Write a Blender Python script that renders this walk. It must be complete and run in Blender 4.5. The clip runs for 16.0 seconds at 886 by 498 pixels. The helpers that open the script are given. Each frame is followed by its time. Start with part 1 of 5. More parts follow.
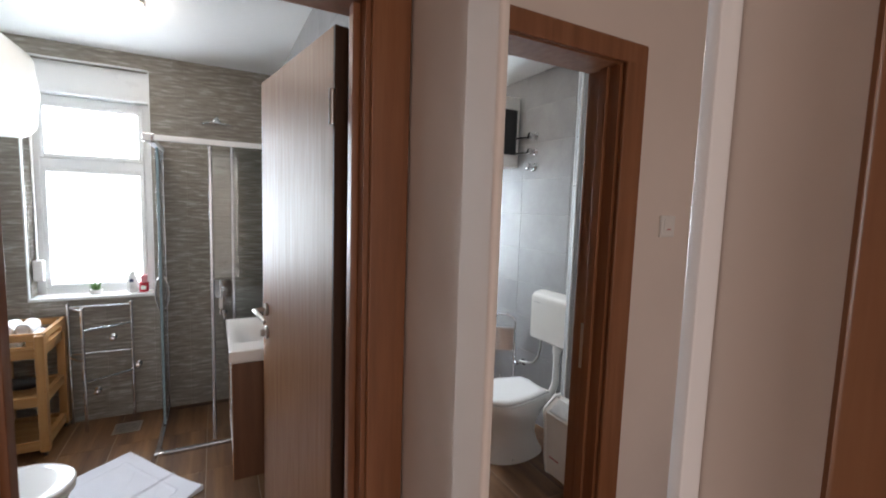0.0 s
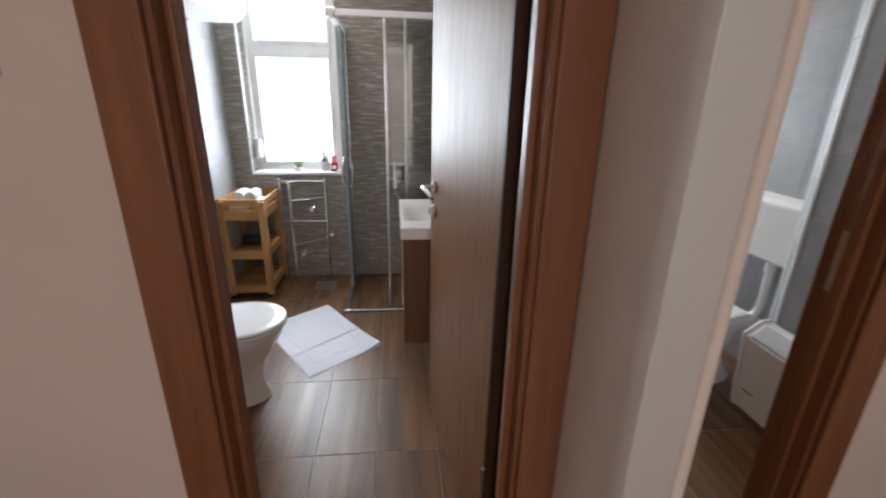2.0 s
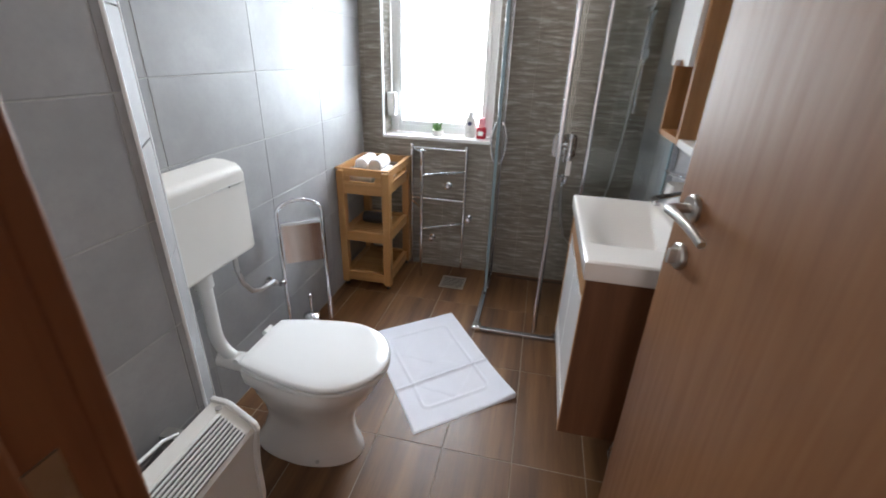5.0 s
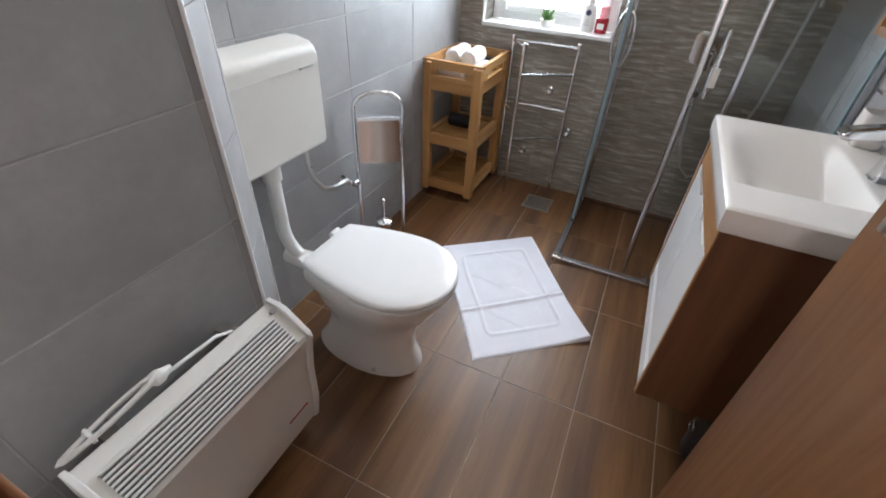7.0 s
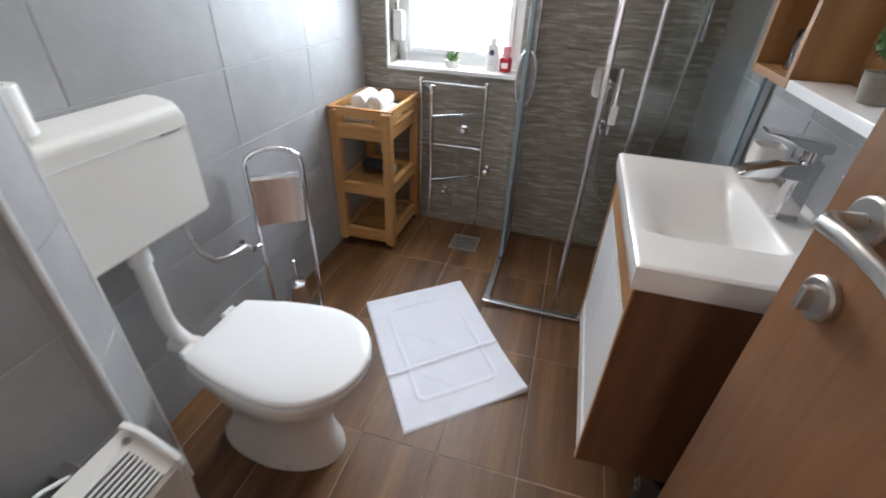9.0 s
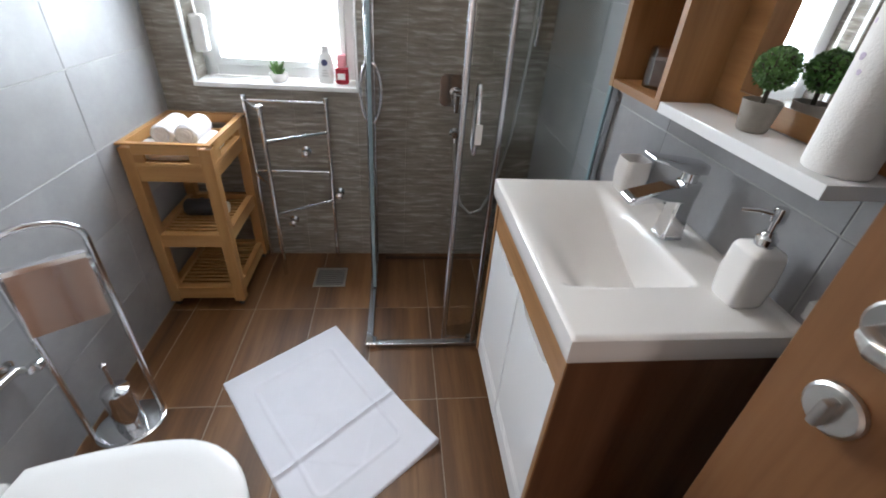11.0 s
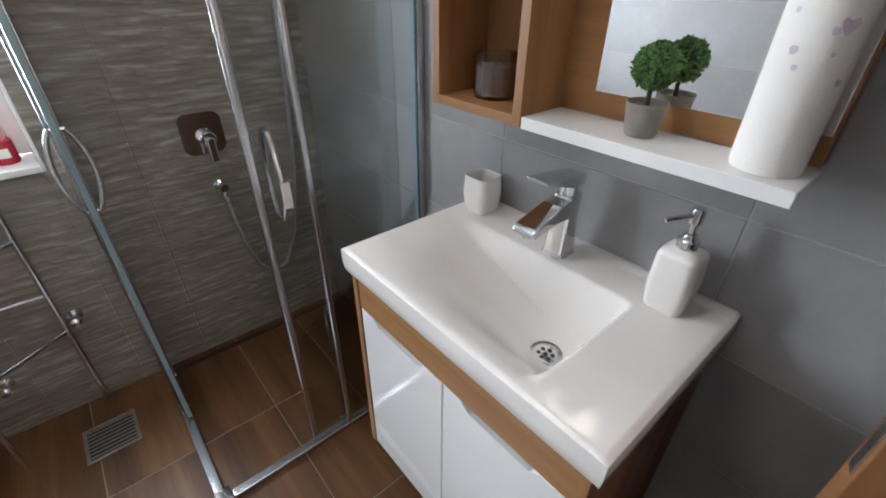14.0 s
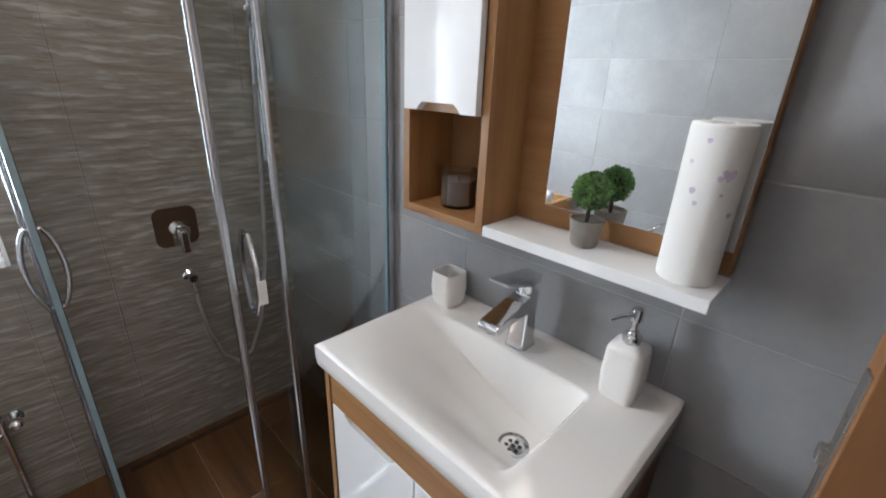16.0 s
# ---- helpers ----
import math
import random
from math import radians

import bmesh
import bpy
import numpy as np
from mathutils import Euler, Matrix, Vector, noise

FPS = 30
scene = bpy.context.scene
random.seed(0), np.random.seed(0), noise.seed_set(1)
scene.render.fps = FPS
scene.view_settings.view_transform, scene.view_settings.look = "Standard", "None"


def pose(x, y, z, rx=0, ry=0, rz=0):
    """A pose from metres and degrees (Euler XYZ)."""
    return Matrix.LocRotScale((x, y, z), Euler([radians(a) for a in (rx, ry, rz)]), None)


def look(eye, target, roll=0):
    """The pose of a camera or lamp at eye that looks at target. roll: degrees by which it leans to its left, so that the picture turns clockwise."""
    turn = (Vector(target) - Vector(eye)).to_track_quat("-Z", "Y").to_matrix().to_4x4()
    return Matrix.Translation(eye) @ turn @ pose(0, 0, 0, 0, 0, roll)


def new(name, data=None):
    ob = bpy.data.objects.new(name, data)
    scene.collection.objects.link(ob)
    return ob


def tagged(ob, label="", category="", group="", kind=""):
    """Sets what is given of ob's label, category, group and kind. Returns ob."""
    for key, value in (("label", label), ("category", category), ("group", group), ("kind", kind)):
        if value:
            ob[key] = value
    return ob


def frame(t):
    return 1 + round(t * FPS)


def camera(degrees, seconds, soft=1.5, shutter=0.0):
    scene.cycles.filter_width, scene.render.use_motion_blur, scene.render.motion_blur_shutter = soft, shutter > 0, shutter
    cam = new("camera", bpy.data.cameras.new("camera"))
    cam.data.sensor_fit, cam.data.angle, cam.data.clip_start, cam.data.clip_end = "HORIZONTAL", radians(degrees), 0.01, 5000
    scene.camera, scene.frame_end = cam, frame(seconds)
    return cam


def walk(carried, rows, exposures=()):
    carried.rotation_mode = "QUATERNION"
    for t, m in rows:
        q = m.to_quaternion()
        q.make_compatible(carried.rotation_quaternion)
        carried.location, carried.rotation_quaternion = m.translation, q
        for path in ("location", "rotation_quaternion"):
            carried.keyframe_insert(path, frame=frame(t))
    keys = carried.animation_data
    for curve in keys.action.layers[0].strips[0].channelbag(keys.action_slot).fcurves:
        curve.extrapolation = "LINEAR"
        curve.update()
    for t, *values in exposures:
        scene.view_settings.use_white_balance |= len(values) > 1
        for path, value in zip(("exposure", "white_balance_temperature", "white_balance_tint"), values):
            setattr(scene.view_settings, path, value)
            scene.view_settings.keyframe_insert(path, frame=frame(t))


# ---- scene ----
cam = camera(91.6, 16.0, 1.8, 0.5)
PATH = [
    (0, (0.121, 0.211, 1.506), (1.054, 1.971, 1.318), 1.8),
    (0.5, (0.106, 0.217, 1.485), (0.969, 1.993, 1.173), 1.7),
    (1, (0.099, 0.25, 1.446), (0.803, 2.07, 1.009), 1.4),
    (1.5, (0.122, 0.306, 1.437), (0.611, 2.159, 0.864), 1.6),
    (2, (0.151, 0.385, 1.404), (0.361, 2.262, 0.746), 1.2),
    (2.5, (0.163, 0.453, 1.383), (0.102, 2.321, 0.672), 0.8),
    (3, (0.116, 0.558, 1.358), (-0.063, 2.394, 0.585), 1.2),
    (3.5, (0.047, 0.739, 1.352), (-0.045, 2.578, 0.57), 1.6),
    (6, (-0.015, 1.369, 1.292), (-0.595, 3.001, 0.292), 3.1),
    (6.5, (-0.039, 1.385, 1.273), (-0.648, 2.919, 0.143), 3.7),
    (7, (-0.042, 1.392, 1.257), (-0.676, 2.854, 0.049), 3.3),
    (7.5, (-0.036, 1.383, 1.247), (-0.66, 2.821, 0.004), 3.3),
    (8, (-0.028, 1.38, 1.252), (-0.633, 2.856, 0.045), 3.5),
    (8.5, (-0.019, 1.438, 1.264), (-0.551, 3.008, 0.145), 3.5),
    (9, (-0.005, 1.577, 1.271), (-0.437, 3.198, 0.182), 2.4),
    (11.5, (-0.111, 1.928, 1.297), (0.207, 3.582, 0.219), 4.0),
    (12, (-0.066, 2.067, 1.294), (0.302, 3.703, 0.204), 2.8),
    (12.5, (-0.055, 2.153, 1.299), (0.472, 3.749, 0.214), 2.4),
    (13, (-0.102, 2.205, 1.31), (0.75, 3.669, 0.247), 2.2),
    (13.5, (-0.128, 2.201, 1.311), (0.892, 3.566, 0.263), 1.2),
    (14, (-0.159, 2.186, 1.304), (0.949, 3.466, 0.24), 0.6),
    (14.5, (-0.178, 2.174, 1.307), (0.979, 3.43, 0.267), 0.2),
    (15, (-0.178, 2.164, 1.324), (1.034, 3.43, 0.361), 0.3),
    (15.5, (-0.185, 2.159, 1.349), (1.098, 3.439, 0.503), 1.5),
    (16, (-0.195, 2.162, 1.373), (1.135, 3.455, 0.625), 2.3),
]
EXPOSURES = [(0, 0.0), (3.5, 0.0), (6, 0.2), (9, 0.15), (11.5, 0.05), (16, 0.0)]
walk(cam, [(t, look(eye, target, roll)) for t, eye, target, roll in PATH], EXPOSURES)

# ---------------------------------------------------------------- light
world = bpy.data.worlds.new("sky")
scene.world = world
world.use_nodes = True
wn = world.node_tree.nodes
sky = wn.new("ShaderNodeTexSky")
sky.sky_type, sky.sun_disc, sky.sun_elevation, sky.sun_rotation = "NISHITA", False, radians(50), radians(200)
world.node_tree.links.new(sky.outputs[0], wn["Background"].inputs[0])
wn["Background"].inputs[1].default_value = 0.1


def area_light(name, eye, target, w, h, watts, colour):
    d = bpy.data.lights.new(name, "AREA")
    d.shape, d.size, d.size_y, d.energy, d.color = "RECTANGLE", w, h, watts, colour
    ob = new(name, d)
    ob.matrix_world = look(eye, target)
    return ob


WINDOW_WATTS, HALL_WATTS, LAMP_GLOW = 57.0, 15.0, 20.0
area_light("window_daylight", (-0.59, 4.04, 1.5), (-0.59, 0, 1.5), 0.6, 1.24, WINDOW_WATTS, (0.82, 0.92, 1.03))
# unseen fill added behind the hall, standing for daylight from the next room
area_light("hall_daylight", (0.05, -1.68, 1.25), (0.05, 5, 1.2), 0.8, 1.9, HALL_WATTS, (1.0, 0.84, 0.79))


# ---------------------------------------------------------------- materials
def rgb(c):
    return (*c, 1.0)


class Mat:
    """A small wrapper to wire a principled material."""

    def __init__(self, name, colour=(0.8, 0.8, 0.8), rough=0.5, metal=0.0):
        self.m = bpy.data.materials.new(name)
        self.m.use_nodes = True
        self.n, self.l = self.m.node_tree.nodes, self.m.node_tree.links
        self.p = self.n["Principled BSDF"]
        self.p.inputs["Base Color"].default_value = rgb(colour)
        self.p.inputs["Roughness"].default_value = rough
        self.p.inputs["Metallic"].default_value = metal

    def node(self, kind, **values):
        nd = self.n.new(kind)
        for k, v in values.items():
            nd.inputs[k.replace("_", " ")].default_value = v
        return nd

    def coords(self, scale, world=False, random_offset=False):
        if world:
            src = self.n.new("ShaderNodeNewGeometry").outputs["Position"]
        else:
            src = self.n.new("ShaderNodeTexCoord").outputs["Object"]
        if random_offset:
            info = self.n.new("ShaderNodeObjectInfo")
            mul = self.n.new("ShaderNodeMath")
            mul.operation = "MULTIPLY"
            mul.inputs[1].default_value = 37.0
            self.l.new(info.outputs["Random"], mul.inputs[0])
            add = self.n.new("ShaderNodeVectorMath")
            self.l.new(src, add.inputs[0])
            self.l.new(mul.outputs[0], add.inputs[1])
            src = add.outputs[0]
        mp = self.n.new("ShaderNodeMapping")
        mp.inputs["Scale"].default_value = scale
        self.l.new(src, mp.inputs["Vector"])
        return mp.outputs[0]

    def noise(self, vec, scale=1.0, detail=4.0, rough=0.55):
        nd = self.node("ShaderNodeTexNoise", Scale=scale, Detail=detail, Roughness=rough)
        self.l.new(vec, nd.inputs["Vector"])
        return nd.outputs["Fac"]

    def ramp(self, fac, stops):
        nd = self.n.new("ShaderNodeValToRGB")
        e = nd.color_ramp.elements
        while len(e) < len(stops):
            e.new(0.5)
        for el, (pos, c) in zip(e, stops):
            el.position, el.color = pos, rgb(c)
        self.l.new(fac, nd.inputs[0])
        return nd.outputs[0]

    def mix(self, fac, a, b, blend="MIX"):
        nd = self.n.new("ShaderNodeMix")
        nd.data_type, nd.blend_type = "RGBA", blend
        for sock, v in ((nd.inputs[0], fac), (nd.inputs[6], a), (nd.inputs[7], b)):
            if isinstance(v, bpy.types.NodeSocket):
                self.l.new(v, sock)
            else:
                sock.default_value = v if isinstance(v, float) else rgb(v)
        return nd.outputs[2]

    def span(self, fac, lo, hi, a=0.0, b=1.0):
        nd = self.n.new("ShaderNodeMapRange")
        for i, v in enumerate((lo, hi, a, b), 1):
            nd.inputs[i].default_value = v
        self.l.new(fac, nd.inputs[0])
        return nd.outputs[0]

    def bump(self, height, strength=0.3, distance=0.002):
        nd = self.node("ShaderNodeBump", Strength=strength, Distance=distance)
        self.l.new(height, nd.inputs["Height"])
        self.l.new(nd.outputs[0], self.p.inputs["Normal"])

    def colour(self, sock):
        self.l.new(sock, self.p.inputs["Base Color"])
        return self

    def rough(self, sock):
        self.l.new(sock, self.p.inputs["Roughness"])
        return self


def wood_material(name, dark, mid, light, along="z", rough=0.42, fine=1.0, world=False, random_offset=True):
    s = {"x": (1.6, 26, 26), "y": (26, 1.6, 26), "z": (26, 26, 1.6)}[along]
    m = Mat(name)
    v = m.coords(tuple(a * fine for a in s), world, random_offset)
    grain = m.noise(v, 1.0, 6, 0.62)
    base = m.ramp(grain, [(0.3, dark), (0.5, mid), (0.72, light)])
    broad = m.noise(m.coords((2.2, 2.2, 2.2), world, random_offset), 1.0, 2)
    fleck = m.noise(m.coords(tuple(a * 5 for a in s), world, random_offset), 1.0, 2)
    tint = m.mix(m.span(fleck, 0.55, 0.75, 0.0, 0.35), base, dark)
    m.colour(m.mix(m.span(broad, 0.3, 0.7, 0.0, 0.3), tint, mid))
    m.rough(m.span(grain, 0.3, 0.7, rough + 0.08, rough - 0.05))
    m.bump(grain, 0.18, 0.001)
    return m.m


def plain_material(name, colour, rough, metal=0.0, mottle=0.05, scale=8.0, bump=0.0):
    m = Mat(name, colour, rough, metal)
    f = m.noise(m.coords((scale,) * 3), 1.0, 4)
    dark = tuple(c * (1 - mottle) for c in colour)
    light = tuple(min(1, c * (1 + mottle)) for c in colour)
    m.colour(m.ramp(f, [(0.3, dark), (0.7, light)]))
    m.rough(m.span(f, 0.3, 0.7, rough * 0.9, rough * 1.12))
    if bump:
        m.bump(m.noise(m.coords((scale * 12,) * 3), 1.0, 3), bump, 0.001)
    return m.m


def grey_tile_material():
    m = Mat("grey_concrete_tile")
    v = m.coords((3.0, 3.0, 3.0), False, True)
    cloud = m.noise(v, 1.0, 6, 0.62)
    fine = m.noise(m.coords((60, 60, 60)), 1.0, 3)
    base = m.ramp(cloud, [(0.28, (0.268, 0.265, 0.267)), (0.55, (0.332, 0.328, 0.33)), (0.75, (0.397, 0.393, 0.395))])
    m.colour(m.mix(m.span(fine, 0.45, 0.7, 0.0, 0.18), base, (0.26, 0.263, 0.268)))
    m.rough(m.span(cloud, 0.3, 0.7, 0.6, 0.46))
    m.bump(fine, 0.05, 0.0006)
    return m.m


def relief_tile_material():
    """Grey-brown split-stone look: short thin broken ridges one above another."""
    m = Mat("brown_relief_tile", rough=0.55)
    warp = m.noise(m.coords((5, 5, 4), True), 1.0, 3)
    add = m.n.new("ShaderNodeVectorMath")
    m.l.new(m.coords((8.5, 8.5, 66), True), add.inputs[0])
    m.l.new(m.span(warp, 0, 1, -0.8, 0.8), add.inputs[1])
    ridges = m.noise(add.outputs[0], 1.0, 3, 0.55)
    crest = m.noise(m.coords((9, 9, 150), True), 1.0, 3, 0.6)
    both = m.n.new("ShaderNodeMath")
    both.operation = "MULTIPLY_ADD"
    m.l.new(crest, both.inputs[0])
    both.inputs[1].default_value = 0.3
    m.l.new(m.span(ridges, 0.34, 0.7), both.inputs[2])
    # ridge highlights and shaded hollows are put into the colour by height
    base = m.ramp(both.outputs[0], [(0.2, (0.205, 0.175, 0.143)), (0.55, (0.255, 0.225, 0.188)), (0.8, (0.3, 0.268, 0.23)), (1.0, (0.42, 0.39, 0.345))])
    cloud = m.noise(m.coords((2.5, 2.5, 4), True), 1.0, 4)
    m.colour(m.mix(m.span(cloud, 0.35, 0.7, 0.0, 0.4), base, (0.19, 0.168, 0.142)))
    m.rough(m.span(ridges, 0.3, 0.7, 0.62, 0.42))
    m.bump(both.outputs[0], 0.5, 0.005)
    return m.m


def glass_material(name, tint, gloss=0.7):
    m = bpy.data.materials.new(name)
    m.use_nodes = True
    n, l = m.node_tree.nodes, m.node_tree.links
    n.remove(n["Principled BSDF"])
    tr, gl, mx, fr = (n.new("ShaderNodeBsdfTransparent"), n.new("ShaderNodeBsdfGlossy"), n.new("ShaderNodeMixShader"), n.new("ShaderNodeFresnel"))
    tr.inputs[0].default_value = rgb(tint)
    gl.inputs["Roughness"].default_value = 0.02
    fr.inputs[0].default_value = 1.45
    mul = n.new("ShaderNodeMath")
    mul.operation = "MULTIPLY"
    mul.inputs[1].default_value = gloss
    l.new(fr.outputs[0], mul.inputs[0])
    l.new(mul.outputs[0], mx.inputs[0])
    l.new(tr.outputs[0], mx.inputs[1])
    l.new(gl.outputs[0], mx.inputs[2])
    l.new(mx.outputs[0], n["Material Output"].inputs[0])
    return m


def glow_material(name, colour, strength):
    m = Mat(name, colour, 0.4)
    m.p.inputs["Emission Color"].default_value = rgb(colour)
    m.p.inputs["Emission Strength"].default_value = strength
    return m.m


def fabric_material(name, colour, scale=420.0):
    m = Mat(name, colour, 0.95)
    f = m.noise(m.coords((scale,) * 3), 1.0, 2)
    broad = m.noise(m.coords((9,) * 3), 1.0, 3)
    m.colour(m.mix(m.span(broad, 0.3, 0.7, 0.0, 0.3), colour, tuple(c * 0.88 for c in colour)))
    m.bump(f, 0.5, 0.0015)
    return m.m


M = {}
M["tile"] = grey_tile_material()
M["relief"] = relief_tile_material()
M["grout"] = plain_material("light_grout", (0.42, 0.41, 0.395), 0.9, 0, 0.08, 30)
M["floor_grout"] = plain_material("beige_floor_grout", (0.33, 0.27, 0.21), 0.9, 0, 0.1, 30)
M["wood_tile"] = wood_material("wood_look_floor_tile", (0.05, 0.019, 0.007), (0.142, 0.063, 0.023), (0.24, 0.122, 0.05), "y", 0.36, 0.5)
M["casing"] = wood_material("reddish_brown_door_wood", (0.18, 0.068, 0.027), (0.24, 0.096, 0.04), (0.29, 0.125, 0.056), "z", 0.4, 1.0)
M["leaf"] = wood_material("door_leaf_veneer", (0.205, 0.09, 0.034), (0.24, 0.108, 0.042), (0.268, 0.125, 0.05), "z", 0.46, 2.2)
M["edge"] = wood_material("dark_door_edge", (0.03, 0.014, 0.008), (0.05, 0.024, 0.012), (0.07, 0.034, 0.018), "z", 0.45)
M["oak"] = wood_material("oak_veneer", (0.27, 0.125, 0.045), (0.36, 0.18, 0.07), (0.43, 0.235, 0.1), "z", 0.42, 0.9)
M["dark_wood"] = wood_material("dark_brown_veneer", (0.092, 0.036, 0.015), (0.138, 0.057, 0.025), (0.178, 0.08, 0.037), "z", 0.42, 0.9)
M["oak_y"] = wood_material("oak_veneer_across", (0.27, 0.125, 0.045), (0.36, 0.18, 0.07), (0.43, 0.235, 0.1), "y", 0.42, 0.9)
M["bamboo"] = wood_material("bamboo_wood", (0.36, 0.17, 0.055), (0.47, 0.245, 0.085), (0.55, 0.32, 0.13), "z", 0.4, 0.8)
M["bamboo_x"] = wood_material("bamboo_wood_across", (0.36, 0.17, 0.055), (0.47, 0.245, 0.085), (0.55, 0.32, 0.13), "x", 0.4, 0.8)
M["bamboo_y"] = wood_material("bamboo_wood_along", (0.36, 0.17, 0.055), (0.47, 0.245, 0.085), (0.55, 0.32, 0.13), "y", 0.4, 0.8)
M["paint"] = plain_material("cream_wall_paint", (0.74, 0.66, 0.6), 0.75, 0, 0.03, 3, 0.1)
M["ceiling"] = plain_material("white_ceiling_paint", (0.82, 0.82, 0.81), 0.85, 0, 0.02, 3, 0.08)
M["ceramic"] = plain_material("white_ceramic", (0.83, 0.8, 0.77), 0.13, 0, 0.015, 3)
M["lacquer"] = plain_material("white_gloss_lacquer", (0.84, 0.84, 0.84), 0.12, 0, 0.01, 3)
M["plastic"] = plain_material("white_plastic", (0.78, 0.775, 0.755), 0.32, 0, 0.02, 5)
M["pvc"] = plain_material("white_window_plastic", (0.82, 0.83, 0.83), 0.3, 0, 0.02, 5)
M["enamel"] = plain_material("cream_enamelled_steel", (0.77, 0.75, 0.71), 0.35, 0, 0.02, 6)
M["chrome"] = plain_material("chrome", (0.75, 0.76, 0.78), 0.09, 1.0, 0.03, 6)
M["steel"] = plain_material("brushed_steel", (0.56, 0.55, 0.53), 0.3, 1.0, 0.06, 40)
M["aluminium"] = plain_material("polished_aluminium", (0.52, 0.54, 0.57), 0.24, 1.0, 0.02, 3)
M["mirror"] = plain_material("mirror_silver", (0.92, 0.93, 0.93), 0.0, 1.0, 0.0, 1)
M["glass"] = glass_material("shower_glass", (0.935, 0.957, 0.957))
M["pane"] = glass_material("window_glass", (0.97, 0.98, 0.98))
M["jar"] = glass_material("jar_glass", (0.93, 0.93, 0.92))
M["dark"] = plain_material("black_plastic", (0.02, 0.02, 0.022), 0.4, 0, 0.1, 10)
M["shade"] = plain_material("slat_shade_grey", (0.16, 0.155, 0.15), 0.5, 0, 0.08, 10)
M["seal"] = plain_material("aqua_seal_strip", (0.22, 0.31, 0.34), 0.3, 0, 0.05, 10)
M["towel"] = fabric_material("white_terry_cloth", (0.84, 0.84, 0.85))
M["mat"] = fabric_material("white_cotton_mat", (0.78, 0.78, 0.84), 500)
M["paper"] = fabric_material("white_paper", (0.82, 0.80, 0.77), 260)
M["paper_print"] = plain_material("lilac_print", (0.6, 0.52, 0.63), 0.9, 0, 0.2, 40)
M["clay"] = plain_material("grey_brown_pot", (0.25, 0.22, 0.19), 0.8, 0, 0.15, 40, 0.3)
M["leaf_green"] = plain_material("green_leaves", (0.075, 0.17, 0.035), 0.5, 0, 0.45, 60)
M["stem"] = plain_material("plant_stem", (0.05, 0.04, 0.025), 0.8, 0, 0.2, 40)
M["wax"] = plain_material("mauve_grey_wax", (0.30, 0.24, 0.23), 0.55, 0, 0.06, 20)
M["red"] = plain_material("red_plastic", (0.45, 0.03, 0.05), 0.25, 0, 0.05, 10)
M["pink"] = plain_material("pink_cap", (0.75, 0.28, 0.32), 0.3, 0, 0.05, 10)
M["label_dark"] = plain_material("dark_blue_print", (0.05, 0.06, 0.14), 0.4, 0, 0.1, 20)
M["hall_floor"] = wood_material("brown_laminate", (0.09, 0.045, 0.025), (0.15, 0.08, 0.045), (0.2, 0.11, 0.06), "y", 0.35, 0.7)
M["lamp"] = glow_material("lit_opal_glass", (1.0, 0.88, 0.78), LAMP_GLOW)
M["stone"] = plain_material("white_sill_stone", (0.78, 0.78, 0.77), 0.25, 0, 0.06, 12)
M["bright"] = glow_material("daylight_haze", (0.95, 0.98, 1.0), 4.0)


# ---------------------------------------------------------------- mesh helpers
def origin_of(ob):
    v = Vector()
    while ob:
        v += ob.location
        ob = ob.parent
    return v


def weigh_normals(me, least):
    """Shades each corner by the faces round it, weighed by area, so that bevelled boards stay flat."""
    around = [[] for _ in me.vertices]
    for p in me.polygons:
        n = p.normal.copy()
        for v in p.vertices:
            around[v].append((n, p.area))
    out = []
    for p in me.polygons:
        n = p.normal
        for v in p.vertices:
            total = Vector()
            for m, a in around[v]:
                if n.dot(m) > least:
                    total += m * a
            out.append(total.normalized() if total.length > 1e-12 else n.copy())
    me.normals_split_custom_set(out)


def part(name, bm, material, parent=None, label="", smooth=35):
    """Links a bmesh in world coordinates as one mesh, under a thing or a part if one is given."""
    bmesh.ops.recalc_face_normals(bm, faces=bm.faces)
    if parent:
        bmesh.ops.translate(bm, verts=bm.verts, vec=-origin_of(parent))
    me = bpy.data.meshes.new(name)
    bm.to_mesh(me)
    bm.free()
    for p in me.polygons:
        p.use_smooth = True
    me.set_sharp_from_angle(angle=radians(smooth))
    weigh_normals(me, math.cos(radians(smooth)))
    me.materials.append(M[material])
    ob = new(name, me)
    ob.parent = parent
    if label:
        tagged(ob, label)
    return ob


def thing(name, at, label, category, group=""):
    ob = new(name)
    ob.location = at
    ob.empty_display_size = 0.05
    return tagged(ob, label, category, group)


def structure(name, bm, material, label):
    return tagged(part(name, bm, material), label, name.split("_")[0], "", "structure")


def box(x0, x1, y0, y1, z0, z1, bevel=0.0, segs=2, bm=None):
    b = bmesh.new()
    bmesh.ops.create_cube(b, size=1)
    bmesh.ops.scale(b, vec=(abs(x1 - x0), abs(y1 - y0), abs(z1 - z0)), verts=b.verts)
    bmesh.ops.translate(b, vec=((x0 + x1) / 2, (y0 + y1) / 2, (z0 + z1) / 2), verts=b.verts)
    if bevel:
        bmesh.ops.bevel(b, geom=b.edges[:], offset=bevel, segments=segs, profile=0.5, affect="EDGES")
    return join(bm, b)


def join(bm, b):
    if bm is None:
        return b
    me = bpy.data.meshes.new("scratch")
    b.to_mesh(me)
    b.free()
    bm.from_mesh(me)
    bpy.data.meshes.remove(me)
    return bm


